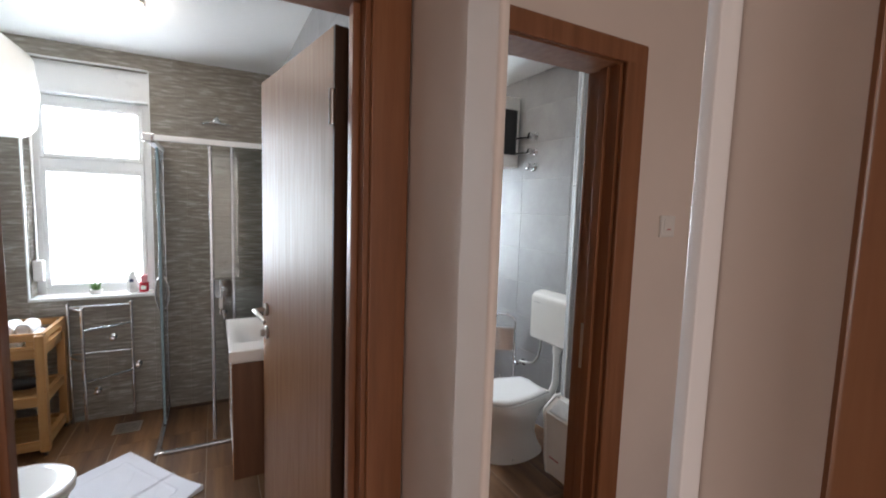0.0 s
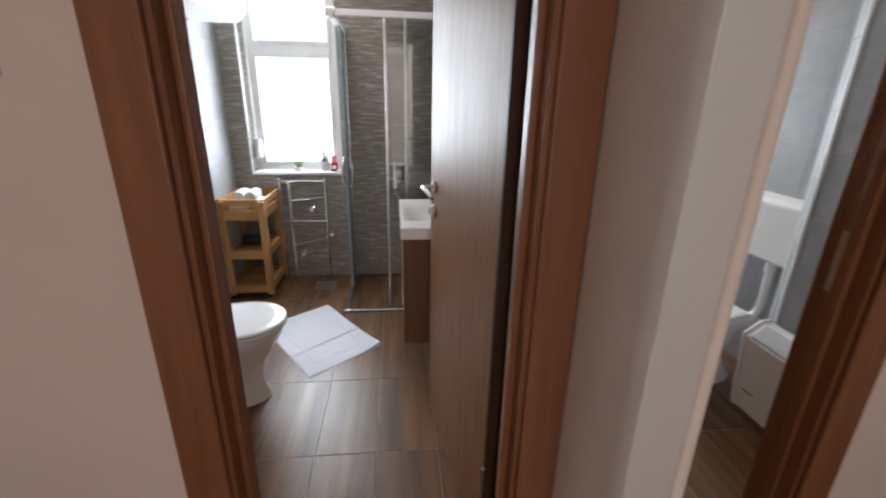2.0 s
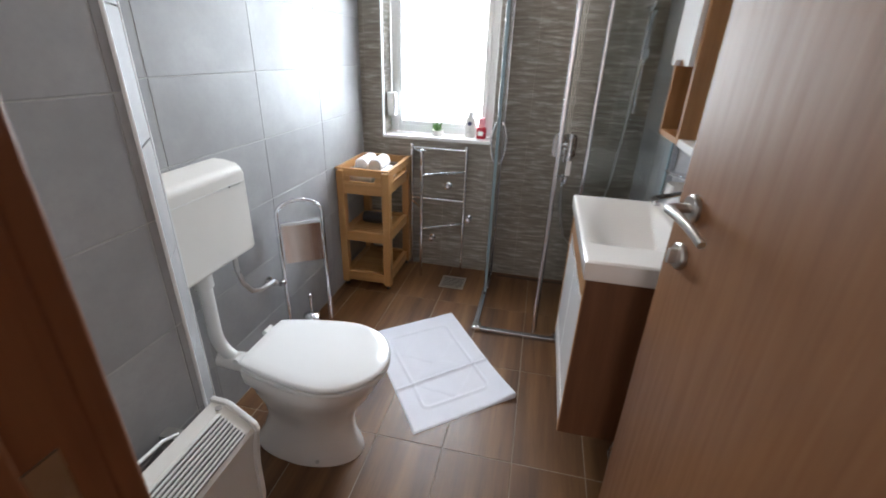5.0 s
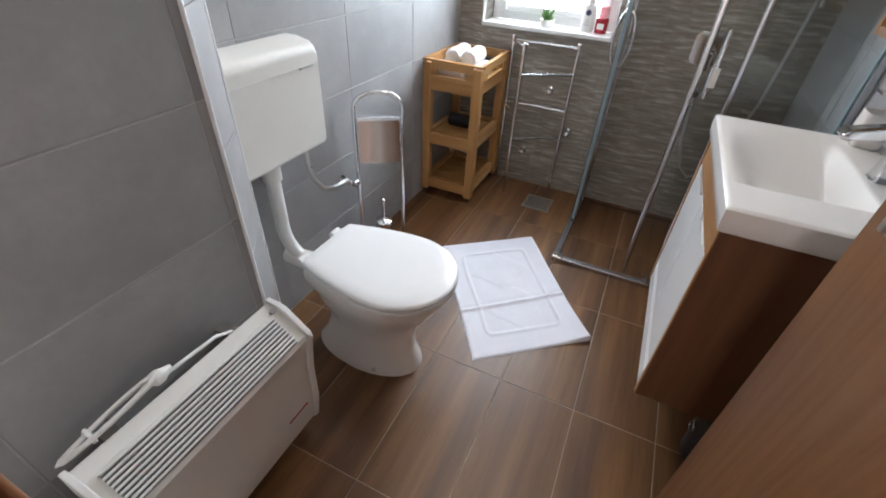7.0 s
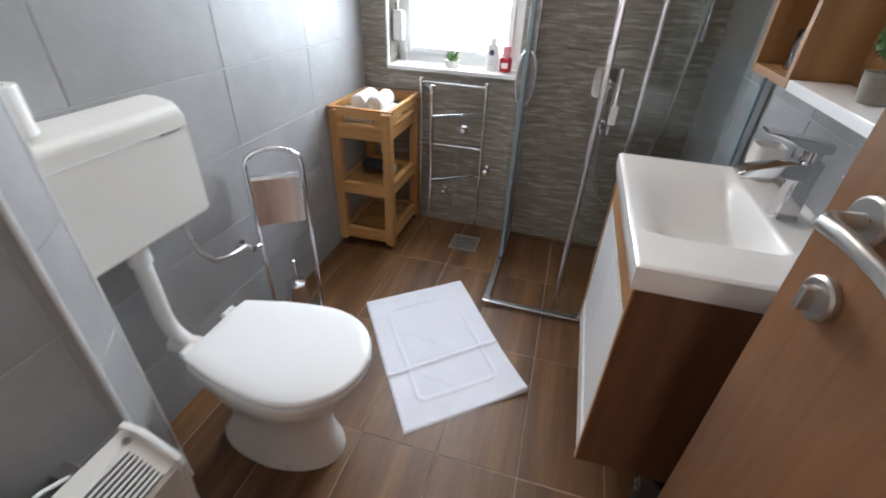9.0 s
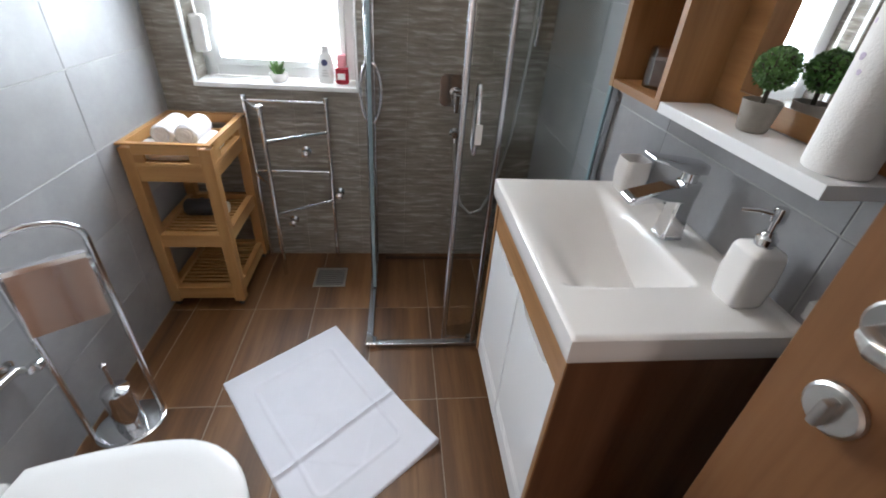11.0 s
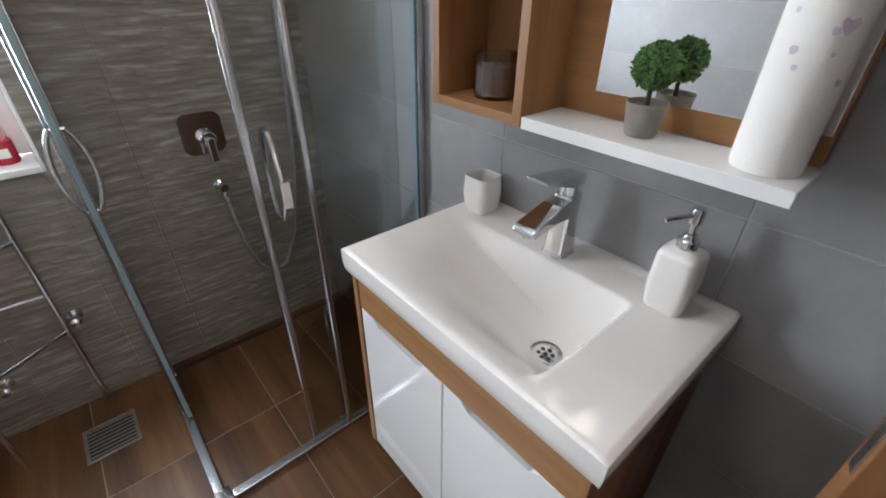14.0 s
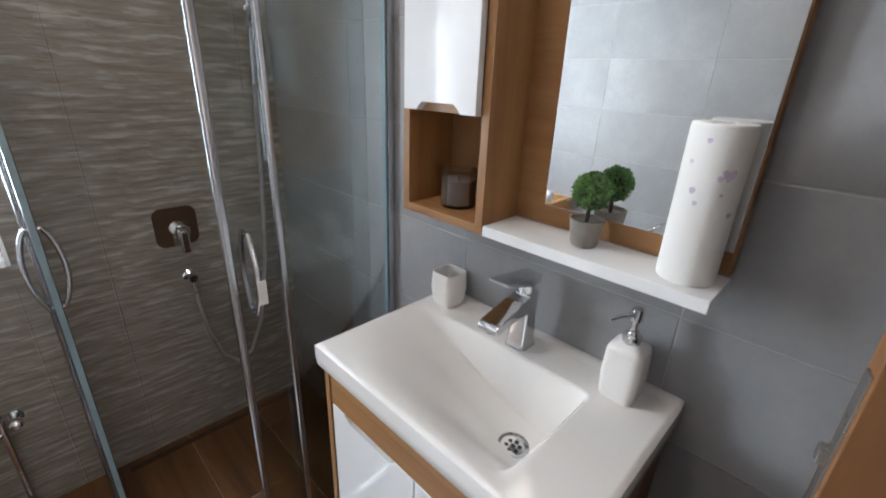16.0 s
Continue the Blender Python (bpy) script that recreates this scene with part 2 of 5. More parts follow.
def turned(bm, pivot, rx=0, ry=0, rz=0):
    m = Matrix.Translation(pivot) @ pose(0, 0, 0, rx, ry, rz) @ Matrix.Translation(-Vector(pivot))
    bmesh.ops.transform(bm, matrix=m, verts=bm.verts)
    return bm


def tube(points, r, segs=14, bm=None, closed=False, cap=True):
    """A round bar swept along points; r is one radius, or one for each point."""
    b = bmesh.new()
    pts = [Vector(p) for p in points]
    n = len(pts)
    rs = r if isinstance(r, (list, tuple)) else [r] * n
    rings = []
    up = None
    for i, p in enumerate(pts):
        a = pts[i - 1] if (i or closed) else p
        c = pts[(i + 1) % n] if (i < n - 1 or closed) else p
        d = (c - a).normalized()
        if up is None:
            up = d.orthogonal().normalized()
        side = (up - d * up.dot(d)).normalized()
        up = side
        other = d.cross(side)
        rings.append([b.verts.new(p + rs[i] * (math.cos(k * math.tau / segs) * side + math.sin(k * math.tau / segs) * other)) for k in range(segs)])
    pairs = list(zip(rings, rings[1:])) + ([(rings[-1], rings[0])] if closed else [])
    for ra, rb in pairs:
        for k in range(segs):
            b.faces.new((ra[k], ra[(k + 1) % segs], rb[(k + 1) % segs], rb[k]))
    if cap and not closed:
        b.faces.new(rings[0])
        b.faces.new(rings[-1])
    return join(bm, b)


def lathe(profile, at, segs=28, axis="z", square=0.0, bm=None):
    """Turns (radius, height) pairs about an axis; square > 0 pulls the ring towards a rounded square."""
    b = bmesh.new()
    rings = []
    for r, h in profile:
        ring = []
        for k in range(segs):
            a = k * math.tau / segs
            c, s = math.cos(a), math.sin(a)
            f = 1.0
            if square:
                p = 2 + 6 * square
                f = (abs(c) ** p + abs(s) ** p) ** (-1 / p)
            u, v = r * f * c, r * f * s
            ring.append(b.verts.new({"z": (u, v, h), "y": (u, h, v), "x": (h, u, v)}[axis]))
        rings.append(ring)
    for ra, rb in zip(rings, rings[1:]):
        for k in range(segs):
            b.faces.new((ra[k], ra[(k + 1) % segs], rb[(k + 1) % segs], rb[k]))
    for ring, (r, h) in ((rings[0], profile[0]), (rings[-1], profile[-1])):
        if r > 1e-4:
            b.faces.new(ring)
    bmesh.ops.remove_doubles(b, verts=b.verts, dist=1e-5)
    bmesh.ops.translate(b, vec=at, verts=b.verts)
    return join(bm, b)


def loft(rings):
    """Skins closed rings of equal length and closes both ends."""
    b = bmesh.new()
    vs = [[b.verts.new(p) for p in ring] for ring in rings]
    n = len(vs[0])
    for ra, rb in zip(vs, vs[1:]):
        for k in range(n):
            b.faces.new((ra[k], ra[(k + 1) % n], rb[(k + 1) % n], rb[k]))
    b.faces.new(vs[0])
    b.faces.new(vs[-1])
    return b


def prism(outline, lo, hi, axis):
    """Pushes a flat outline (pairs) through from lo to hi along an axis."""
    put = {"x": lambda u, v, h: (h, u, v), "y": lambda u, v, h: (u, h, v), "z": lambda u, v, h: (u, v, h)}[axis]
    return loft([[put(u, v, h) for u, v in outline] for h in (lo, hi)])


def arc(cx, cy, r, a0, a1, n=10):
    return [(cx + r * math.cos(radians(a0 + (a1 - a0) * i / n)), cy + r * math.sin(radians(a0 + (a1 - a0) * i / n))) for i in range(n + 1)]


# ---------------------------------------------------------------- plan
XL, XR, YF, YD, ZC = -1.06, 0.556, 3.785, 1.37, 2.46   # bathroom: left, right, far, door wall, ceiling
YH = 1.25                                              # hall face of the door wall
HX0, HX1, HY0 = -1.0, 0.562, -1.7                      # hall: left, right, rear
BX = -0.784                                            # boxed-in pipes beside the door
B1, B2 = (BX, 1.946), (-0.866, 2.056)                   # splayed corner of the boxing
DX0, DX1, DZ = -0.255, 0.445, 2.0                      # door opening
WX0, WX1, WZ0, WZ1 = -0.923, -0.267, 0.853, 2.155      # window opening
JOINT = 0.0026

floor = structure("floor", box(XL - 0.2, XR + 0.2, YD - 0.06, YF + 0.3, -0.2, -0.0012), "floor_grout", "brown wood-look tiled bathroom floor")
hall_floor = structure("floor_hall", box(HX0 - 0.15, HX1 + 0.15, HY0 - 0.3, YD - 0.06, -0.2, 0), "hall_floor", "brown laminate hall floor")
structure("ceiling", box(XL - 0.2, XR + 0.2, YH, YF + 0.3, ZC, ZC + 0.15), "ceiling", "plain white bathroom ceiling")
structure("ceiling_hall", box(HX0 - 0.15, HX1 + 0.15, HY0 - 0.3, YH, 2.6, 2.75), "ceiling", "plain white hall ceiling")
wall_left = structure("wall_left", box(XL - 0.2, XL - 0.0014, YD, YF + 0.3, 0, ZC), "grout", "grey concrete-look tiled wall")
wall_right = structure("wall_right", box(XR + 0.0014, XR + 0.2, YD, YF + 0.3, 0, ZC), "grout", "grey concrete-look tiled wall")
far = bmesh.new()
far = box(XL - 0.004, WX0, YF + 0.0014, YF + 0.25, 0, ZC, bm=far)
far = box(WX1, XR + 0.004, YF + 0.0014, YF + 0.25, 0, ZC, bm=far)
far = box(WX0, WX1, YF + 0.0014, YF + 0.25, 0, WZ0 - 0.02, bm=far)
far = box(WX0, WX1, YF + 0.0014, YF + 0.25, WZ1 + 0.2, ZC, bm=far)
wall_far = structure("wall_far", far, "relief", "brown split-stone relief tiled wall with a window")
dw = bmesh.new()
dw = box(XL - 0.2, DX0 - 0.03, YH, YD, 0, 2.6, bm=dw)
dw = box(DX1 + 0.03, XR + 0.2, YH, YD, 0, 2.6, bm=dw)
dw = box(DX0 - 0.03, DX1 + 0.03, YH, YD, DZ + 0.03, 2.6, bm=dw)
structure("wall_door", dw, "paint", "cream painted wall around the bathroom door")
structure("wall_boxing", prism([(XL - 0.003, YD), (BX - 0.0014, YD), (BX - 0.0014, B1[1]), (B2[0] - 0.003, B2[1] - 0.003), (XL - 0.003, B2[1])], 0, ZC, "z"), "grout", "tiled boxed-in pipe casing with a splayed corner")
hr = bmesh.new()
hr = box(HX1, HX1 + 0.15, 0.36, YH, 0, 2.6, bm=hr)
hr = box(HX1, HX1 + 0.15, HY0, -0.52, 0, 2.6, bm=hr)
hr = box(HX1, HX1 + 0.15, -0.52, 0.36, 2.03, 2.6, bm=hr)
structure("wall_hall_right", hr, "paint", "cream painted hall wall")
structure("wall_hall_left", box(HX0 - 0.15, HX0, HY0, YH, 0, 2.6), "paint", "cream painted hall wall")
# unseen rear wall; its doorway is added as a place for the hall fill
rear = bmesh.new()
rear = box(HX0 - 0.15, -0.36, HY0 - 0.15, HY0, 0, 2.6, bm=rear)
rear = box(0.46, HX1 + 0.15, HY0 - 0.15, HY0, 0, 2.6, bm=rear)
rear = box(-0.36, 0.46, HY0 - 0.15, HY0, 2.22, 2.6, bm=rear)
structure("wall_hall_rear", rear, "paint", "cream painted hall wall with a doorway added for the fill light")
for i, (a, b, c, d) in enumerate([(HX0, DX0 - 0.116, YH - 0.012, YH), (HX0, HX0 + 0.012, HY0, YH - 0.012), (HX1 - 0.012, HX1, 0.43, YH - 0.02)]):
    structure("baseboard_%d" % (i + 1), box(a, b, c, d, 0, 0.07, 0.003), "casing", "brown wooden baseboard")


# ---------------------------------------------------------------- door frame and leaf
def door_frame():
    f = tagged(new("door_1"), "reddish-brown wooden door frame of the bathroom", "door frame", "", "structure")
    f.location = (0.06, YH, 0)
    for s, name in ((-1, "jamb"), (1, "jamb")):
        e = DX0 if s < 0 else DX1
        part(name, box(e, e + s * 0.028, YH, YD, 0, DZ + 0.028), "casing", f)
        out = box(e + s * 0.012, e + s * 0.112, YH - 0.018, YH - 0.001, 0, DZ + 0.07, 0.005, 3)
        part("architrave", out, "casing", f)
        part("architrave", box(e + s * 0.004, e + s * 0.075, YD + 0.001, YD + 0.025, 0, DZ + 0.072, 0.005, 3), "casing", f)
        lip = 0.016 if s < 0 else 0.02
        part("stop", box(e - s * lip, e, YH + 0.04, YH + 0.075, 0, DZ, 0.004), "casing", f)
    part("head", box(DX0, DX1, YH, YD, DZ, DZ + 0.028), "casing", f)
    part("architrave", box(DX0 - 0.112, DX1 + 0.112, YH - 0.0185, YH - 0.001, DZ + 0.004, DZ + 0.072, 0.005, 3), "casing", f)
    part("architrave", box(DX0 - 0.075, DX1 + 0.075, YD + 0.001, YD + 0.0255, DZ + 0.004, DZ + 0.075, 0.005, 3), "casing", f)
    part("seal", box(DX1 - 0.004, DX1 + 0.001, YH + 0.075, YH + 0.083, 0.01, DZ - 0.005), "plastic", f)
    part("strike", box(DX0 - 0.001, DX0 + 0.002, YH + 0.08, YH + 0.1, 0.93, 1.1), "steel", f)


def door_leaf():
    hinge, free = Vector((0.405, 1.385, 0)), Vector((0.29, 2.105, 0))
    w = (free - hinge).length
    leaf = thing("bathroom_door", hinge, "open brown veneered bathroom door with steel lever handle", "door")
    # built closed along +y at the hinge, then turned
    def put(name, bm, mat, parent, label=""):
        return part(name, turned(bm, hinge, 0, 0, math.degrees(math.atan2(-(free.x - hinge.x), free.y - hinge.y))), mat, parent, label)
    hx, hy = hinge.x, hinge.y
    slab = put("leaf", box(hx, hx + 0.038, hy + 0.012, hy + w, 0.008, 1.975, 0.002), "leaf", leaf)
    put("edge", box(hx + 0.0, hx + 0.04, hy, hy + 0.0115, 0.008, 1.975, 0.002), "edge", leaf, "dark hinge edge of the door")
    put("latch_plate", box(hx + 0.008, hx + 0.026, hy + w - 0.001, hy + w + 0.0025, 0.9, 1.14, 0.001), "steel", leaf, "steel latch plate")
    put("latch", box(hx + 0.011, hx + 0.023, hy + w + 0.002, hy + w + 0.011, 1.03, 1.05, 0.002), "steel", leaf)
    for z in (0.25, 1.72):
        put("hinge", tube([(hx - 0.006, hy + 0.002, z), (hx - 0.006, hy + 0.002, z + 0.09)], 0.008), "steel", leaf, "steel hinge")
    ly = hy + w - 0.062
    for side in (-1, 1):
        fx = hx if side < 0 else hx + 0.038
        o = side * 0.001
        put("rose", lathe([(0.026, 0), (0.026, 0.006), (0.023, 0.009), (0.0, 0.009)] if side > 0 else [(0.026, 0), (0.026, -0.006), (0.023, -0.009), (0.0, -0.009)], (fx + o, ly, 1.08), 24, "x"), "steel", leaf, "round steel rose")
        x1 = fx + side * 0.05
        handle = tube([(fx + side * 0.008, ly, 1.08), (x1 - side * 0.012, ly, 1.08), (x1, ly - 0.012, 1.081), (x1 + side * 0.002, ly - 0.045, 1.082), (x1 - side * 0.001, ly - 0.085, 1.076), (x1 - side * 0.006, ly - 0.13, 1.062)],
                      [0.009, 0.009, 0.0095, 0.0085, 0.008, 0.007])
        put("lever", handle, "steel", leaf, "curved steel lever")
        ks = lathe([(0.026, 0), (0.026, side * 0.006), (0.023, side * 0.009), (0.0, side * 0.009)], (fx + o, ly, 0.985), 24, "x")
        put("key_rose", ks, "steel", leaf)
        put("thumb_turn", box(fx + side * 0.009, fx + side * 0.026, ly - 0.005, ly + 0.005, 0.97, 1.0, 0.003), "steel", leaf)


door_frame()
door_leaf()


# ---------------------------------------------------------------- window
def window():
    w = tagged(new("window_1"), "white plastic window with a small top light", "window", "", "structure")
    w.location = (-0.59, YF + 0.14, WZ0)
    y0, y1 = YF + 0.135, YF + 0.195
    frame_parts = [(WX0, WX0 + 0.05, WZ0, WZ1), (WX1 - 0.05, WX1, WZ0, WZ1), (WX0 + 0.05, WX1 - 0.05, WZ0, WZ0 + 0.045), (WX0 + 0.05, WX1 - 0.05, WZ1 - 0.05, WZ1), (WX0 + 0.05, WX1 - 0.05, 1.69, 1.755)]
    for a, b, c, d in frame_parts:
        part("frame", box(a, b, y0, y1, c, d, 0.006), "pvc", w)
    for z0, z1 in ((WZ0 + 0.045, 1.69), (1.755, WZ1 - 0.05)):
        a, b = WX0 + 0.05, WX1 - 0.05
        for p in [(a, a + 0.028, z0, z1), (b - 0.028, b, z0, z1), (a + 0.028, b - 0.028, z0, z0 + 0.028), (a + 0.028, b - 0.028, z1 - 0.028, z1)]:
            part("sash", box(p[0], p[1], y0 - 0.012, y1 - 0.02, p[2], p[3], 0.005), "pvc", w)
        pane = part("pane", box(a + 0.024, b - 0.024, y0 + 0.018, y0 + 0.024, z0 + 0.024, z1 - 0.024), "pane", w)
        pane.visible_shadow = False
    part("shutter_box", box(WX0 + 0.002, WX1 - 0.002, YF + 0.06, YF + 0.2, WZ1 + 0.001, WZ1 + 0.198, 0.004), "pvc", w, "white roller shutter box")
    part("shutter_edge", box(WX0 + 0.01, WX1 - 0.01, YF + 0.052, YF + 0.059, WZ1 + 0.004, WZ1 + 0.03, 0.002), "pvc", w)
    part("window_sill", box(WX0 + 0.001, WX1 - 0.001, YF - 0.012, YF + 0.135, WZ0 - 0.02, WZ0, 0.004), "stone", w, "white stone sill")
    trims = [(WX0 - 0.008, WX0 + 0.001, WZ0 - 0.02, WZ1 + 0.2), (WX1 - 0.001, WX1 + 0.008, WZ0 - 0.02, WZ1 + 0.2), (WX0, WX1, WZ1 + 0.199, WZ1 + 0.207)]
    for a, b, c, d in trims:
        part("trim", box(a, b, YF - 0.005, YF + 0.02, c, d, 0.002), "pvc", w)
    st = thing("shutter_strap_winder", (WX0, YF + 0.07, 0.98), "white plastic roller shutter strap winder on the reveal", "strap winder")
    part("housing", box(WX0 + 0.005, WX0 + 0.062, YF + 0.04, YF + 0.085, 0.955, 1.095, 0.014, 4), "plastic", st)
    part("strap", box(WX0 + 0.03, WX0 + 0.032, YF + 0.057, YF + 0.073, 1.095, WZ1), "paper", st, "grey-white strap")
    structure("backdrop", box(-2.6, 1.4, 4.9, 4.92, -0.5, 3.4), "bright", "bright hazy daylight outside the window")


window()


# ---------------------------------------------------------------- toilet side
def egg(cx, cy, lx, ly, z, n=40, back=0.72):
    """A toilet-seat outline pointing along +x; its back is blunter."""
    pts = []
    for k in range(n):
        a = k * math.tau / n
        c, s = math.cos(a), math.sin(a)
        sy = 1 if s > 0 else -1
        if c > 0:
            x, y = cx + lx * c, cy + ly * sy * abs(s) ** 0.92
        else:
            f = abs(c) ** (back * 0.75)
            x, y = cx - lx * f, cy + ly * sy * abs(s) ** (1.24 - back) * (1 - 0.32 * f ** 1.6)
        pts.append((x, y, z))
    return pts


def lid_outline(back, front, cy, ly, z, n=40):
    """A lid outline that tapers to a straight back edge; as many points as egg()."""
    xc = back + 0.6 * (front - back)
    pts = []
    for k in range(n):
        q = k if k <= n // 2 else n - k
        side = 1 if k <= n // 2 else -1
        if q <= 10:
            a = q / 10 * math.pi / 2
            x, y = xc + (front - xc) * math.cos(a), ly * math.sin(a)
        elif q <= 17:
            u = (q - 10) / 7
            x, y = xc + (back + 0.006 - xc) * u, ly * (1 - 0.3 * u ** 1.7)
        else:
            u = (q - 17) / 3
            x, y = back, ly * 0.67 * (1 - u)
        pts.append((x, cy + side * y, z))
    return pts


def toilet():
    cy = 2.254
    t = thing("toilet", (-0.66, cy, 0), "white ceramic floor-standing toilet with closed lid", "toilet")
    rows = [(-0.68, 0.20, 0.112, 0.0), (-0.68, 0.197, 0.11, 0.02), (-0.675, 0.17, 0.095, 0.07), (-0.665, 0.155, 0.088, 0.14), (-0.66, 0.165, 0.1, 0.2),
            (-0.645, 0.2, 0.132, 0.27)]
    top = [lid_outline(-0.832, -0.41, cy, 0.158, 0.33), lid_outline(-0.832, -0.392, cy, 0.168, 0.368), lid_outline(-0.832, -0.392, cy, 0.168, 0.385)]
    part("bowl", loft([egg(cx, cy, lx, ly, z) for cx, lx, ly, z in rows] + top), "ceramic", t, "", 50)
    part("seat", loft([lid_outline(-0.822, -0.381, cy, 0.169, 0.386), lid_outline(-0.825, -0.376, cy, 0.173, 0.391), lid_outline(-0.825, -0.376, cy, 0.173, 0.4), lid_outline(-0.822, -0.381, cy, 0.169, 0.404)]), "plastic", t, "", 60)
    part("lid", loft([lid_outline(-0.825, -0.38, cy, 0.17, 0.407), lid_outline(-0.828, -0.375, cy, 0.174, 0.411), lid_outline(-0.828, -0.375, cy, 0.174, 0.42), lid_outline(-0.823, -0.383, cy, 0.167, 0.427), lid_outline(-0.79, -0.43, cy, 0.13, 0.431)]), "lacquer", t, "glossy white toilet lid", 60)
    for s in (-1, 1):
        part("hinge", tube([(-0.852, cy + s * 0.06, 0.4), (-0.852, cy + s * 0.1, 0.4)], 0.011), "plastic", t)
        part("floor_bolt", lathe([(0.007, 0), (0.007, 0.004), (0.0, 0.006)], (-0.6, cy + s * 0.108, 0.03), 12, "z"), "steel", t)
    neck = tube([(-1.0, cy, 0.31), (-0.9, cy, 0.31), (-0.84, cy, 0.31)], [0.03, 0.036, 0.045], 20)
    part("inlet_spigot", neck, "ceramic", t)
    c = thing("cistern", (-1.01, 2.3, 0.645), "white plastic wall-hung toilet cistern", "cistern")
    prof = [(XL + 0.002, 0.65), (-0.975, 0.65)] + arc(-0.972, 0.664, 0.014, -90, 0, 5) + [(-0.956, 0.91)] + arc(-0.986, 0.932, 0.03, 0, 75, 6) + [(-1.03, 0.972), (XL + 0.002, 0.974)]
    tank = prism(prof, 2.1, 2.475, "y")
    bmesh.ops.bevel(tank, geom=[e for e in tank.edges if abs(e.verts[0].co.y - e.verts[1].co.y) < 1e-5], offset=0.008, segments=3, affect="EDGES", profile=0.5)
    part("tank", tank, "enamel", c)
    part("lid_line", box(-0.9585, -0.9545, 2.11, 2.465, 0.903, 0.906), "plastic", c)
    part("maker_mark", box(-0.957, -0.9535, 2.39, 2.45, 0.9, 0.904), "steel", c, "small grey printed mark")
    part("flush_pipe", tube([(-1.0, 2.252, 0.655), (-1.0, 2.252, 0.6)], 0.029, 18), "plastic", c)
    pipe = [(-1.0, 2.252, 0.65), (-1.0, 2.252, 0.45)] + [(-1.0 + 0.1 * (1 - math.cos(radians(a))), 2.252, 0.42 - 0.105 * math.sin(radians(a))) for a in range(0, 91, 15)] + [(-0.86, 2.252, 0.315)]
    part("flush_pipe", tube(pipe, 0.022, 18), "plastic", c, "white flush pipe with an elbow")
    hose = [(-1.0, 2.41, 0.65), (-1.0, 2.412, 0.59), (-1.0, 2.43, 0.52), (-1.0, 2.475, 0.46), (-1.005, 2.53, 0.435), (-1.01, 2.585, 0.425), (-1.015, 2.635, 0.415), (-1.015, 2.65, 0.4)]
    part("supply_hose", tube(hose, 0.009), "steel", c, "braided chrome supply hose")
    v = thing("stop_valve", (XL, 2.655, 0.395), "chrome angle stop valve on the grey tiles", "valve")
    part("body", tube([(XL + 0.001, 2.655, 0.395), (-1.0, 2.655, 0.395)], 0.011), "chrome", v)
    part("rosette", lathe([(0.024, 0.0), (0.024, 0.004), (0.012, 0.012), (0.0, 0.012)], (XL + 0.001, 2.655, 0.395), 20, "x"), "chrome", v)
    part("knob", lathe([(0.014, 0.0), (0.017, 0.008), (0.014, 0.022), (0.0, 0.024)], (-1.01, 2.67, 0.383), 14, "y"), "chrome", v)
    pl = thing("cable", (XL, 2.5, 0.8), "thin white cable loop beside the cistern", "cable")
    part("loop", tube([(-1.05, 2.48, 0.93), (-1.03, 2.505, 0.92), (-1.03, 2.515, 0.87), (-1.04, 2.51, 0.82), (-1.05, 2.48, 0.79)], 0.005), "plastic", pl)
    roll = thing("toilet_paper_roll", (-1.0, 2.135, 0.972), "white toilet paper roll standing on the cistern", "paper roll")
    part("paper", lathe([(0.018, 0.0), (0.036, 0.0), (0.037, 0.004), (0.037, 0.09), (0.035, 0.093), (0.018, 0.093), (0.018, 0.0)], (-1.012, 2.13, 0.9725), 28), "paper", roll)


toilet()


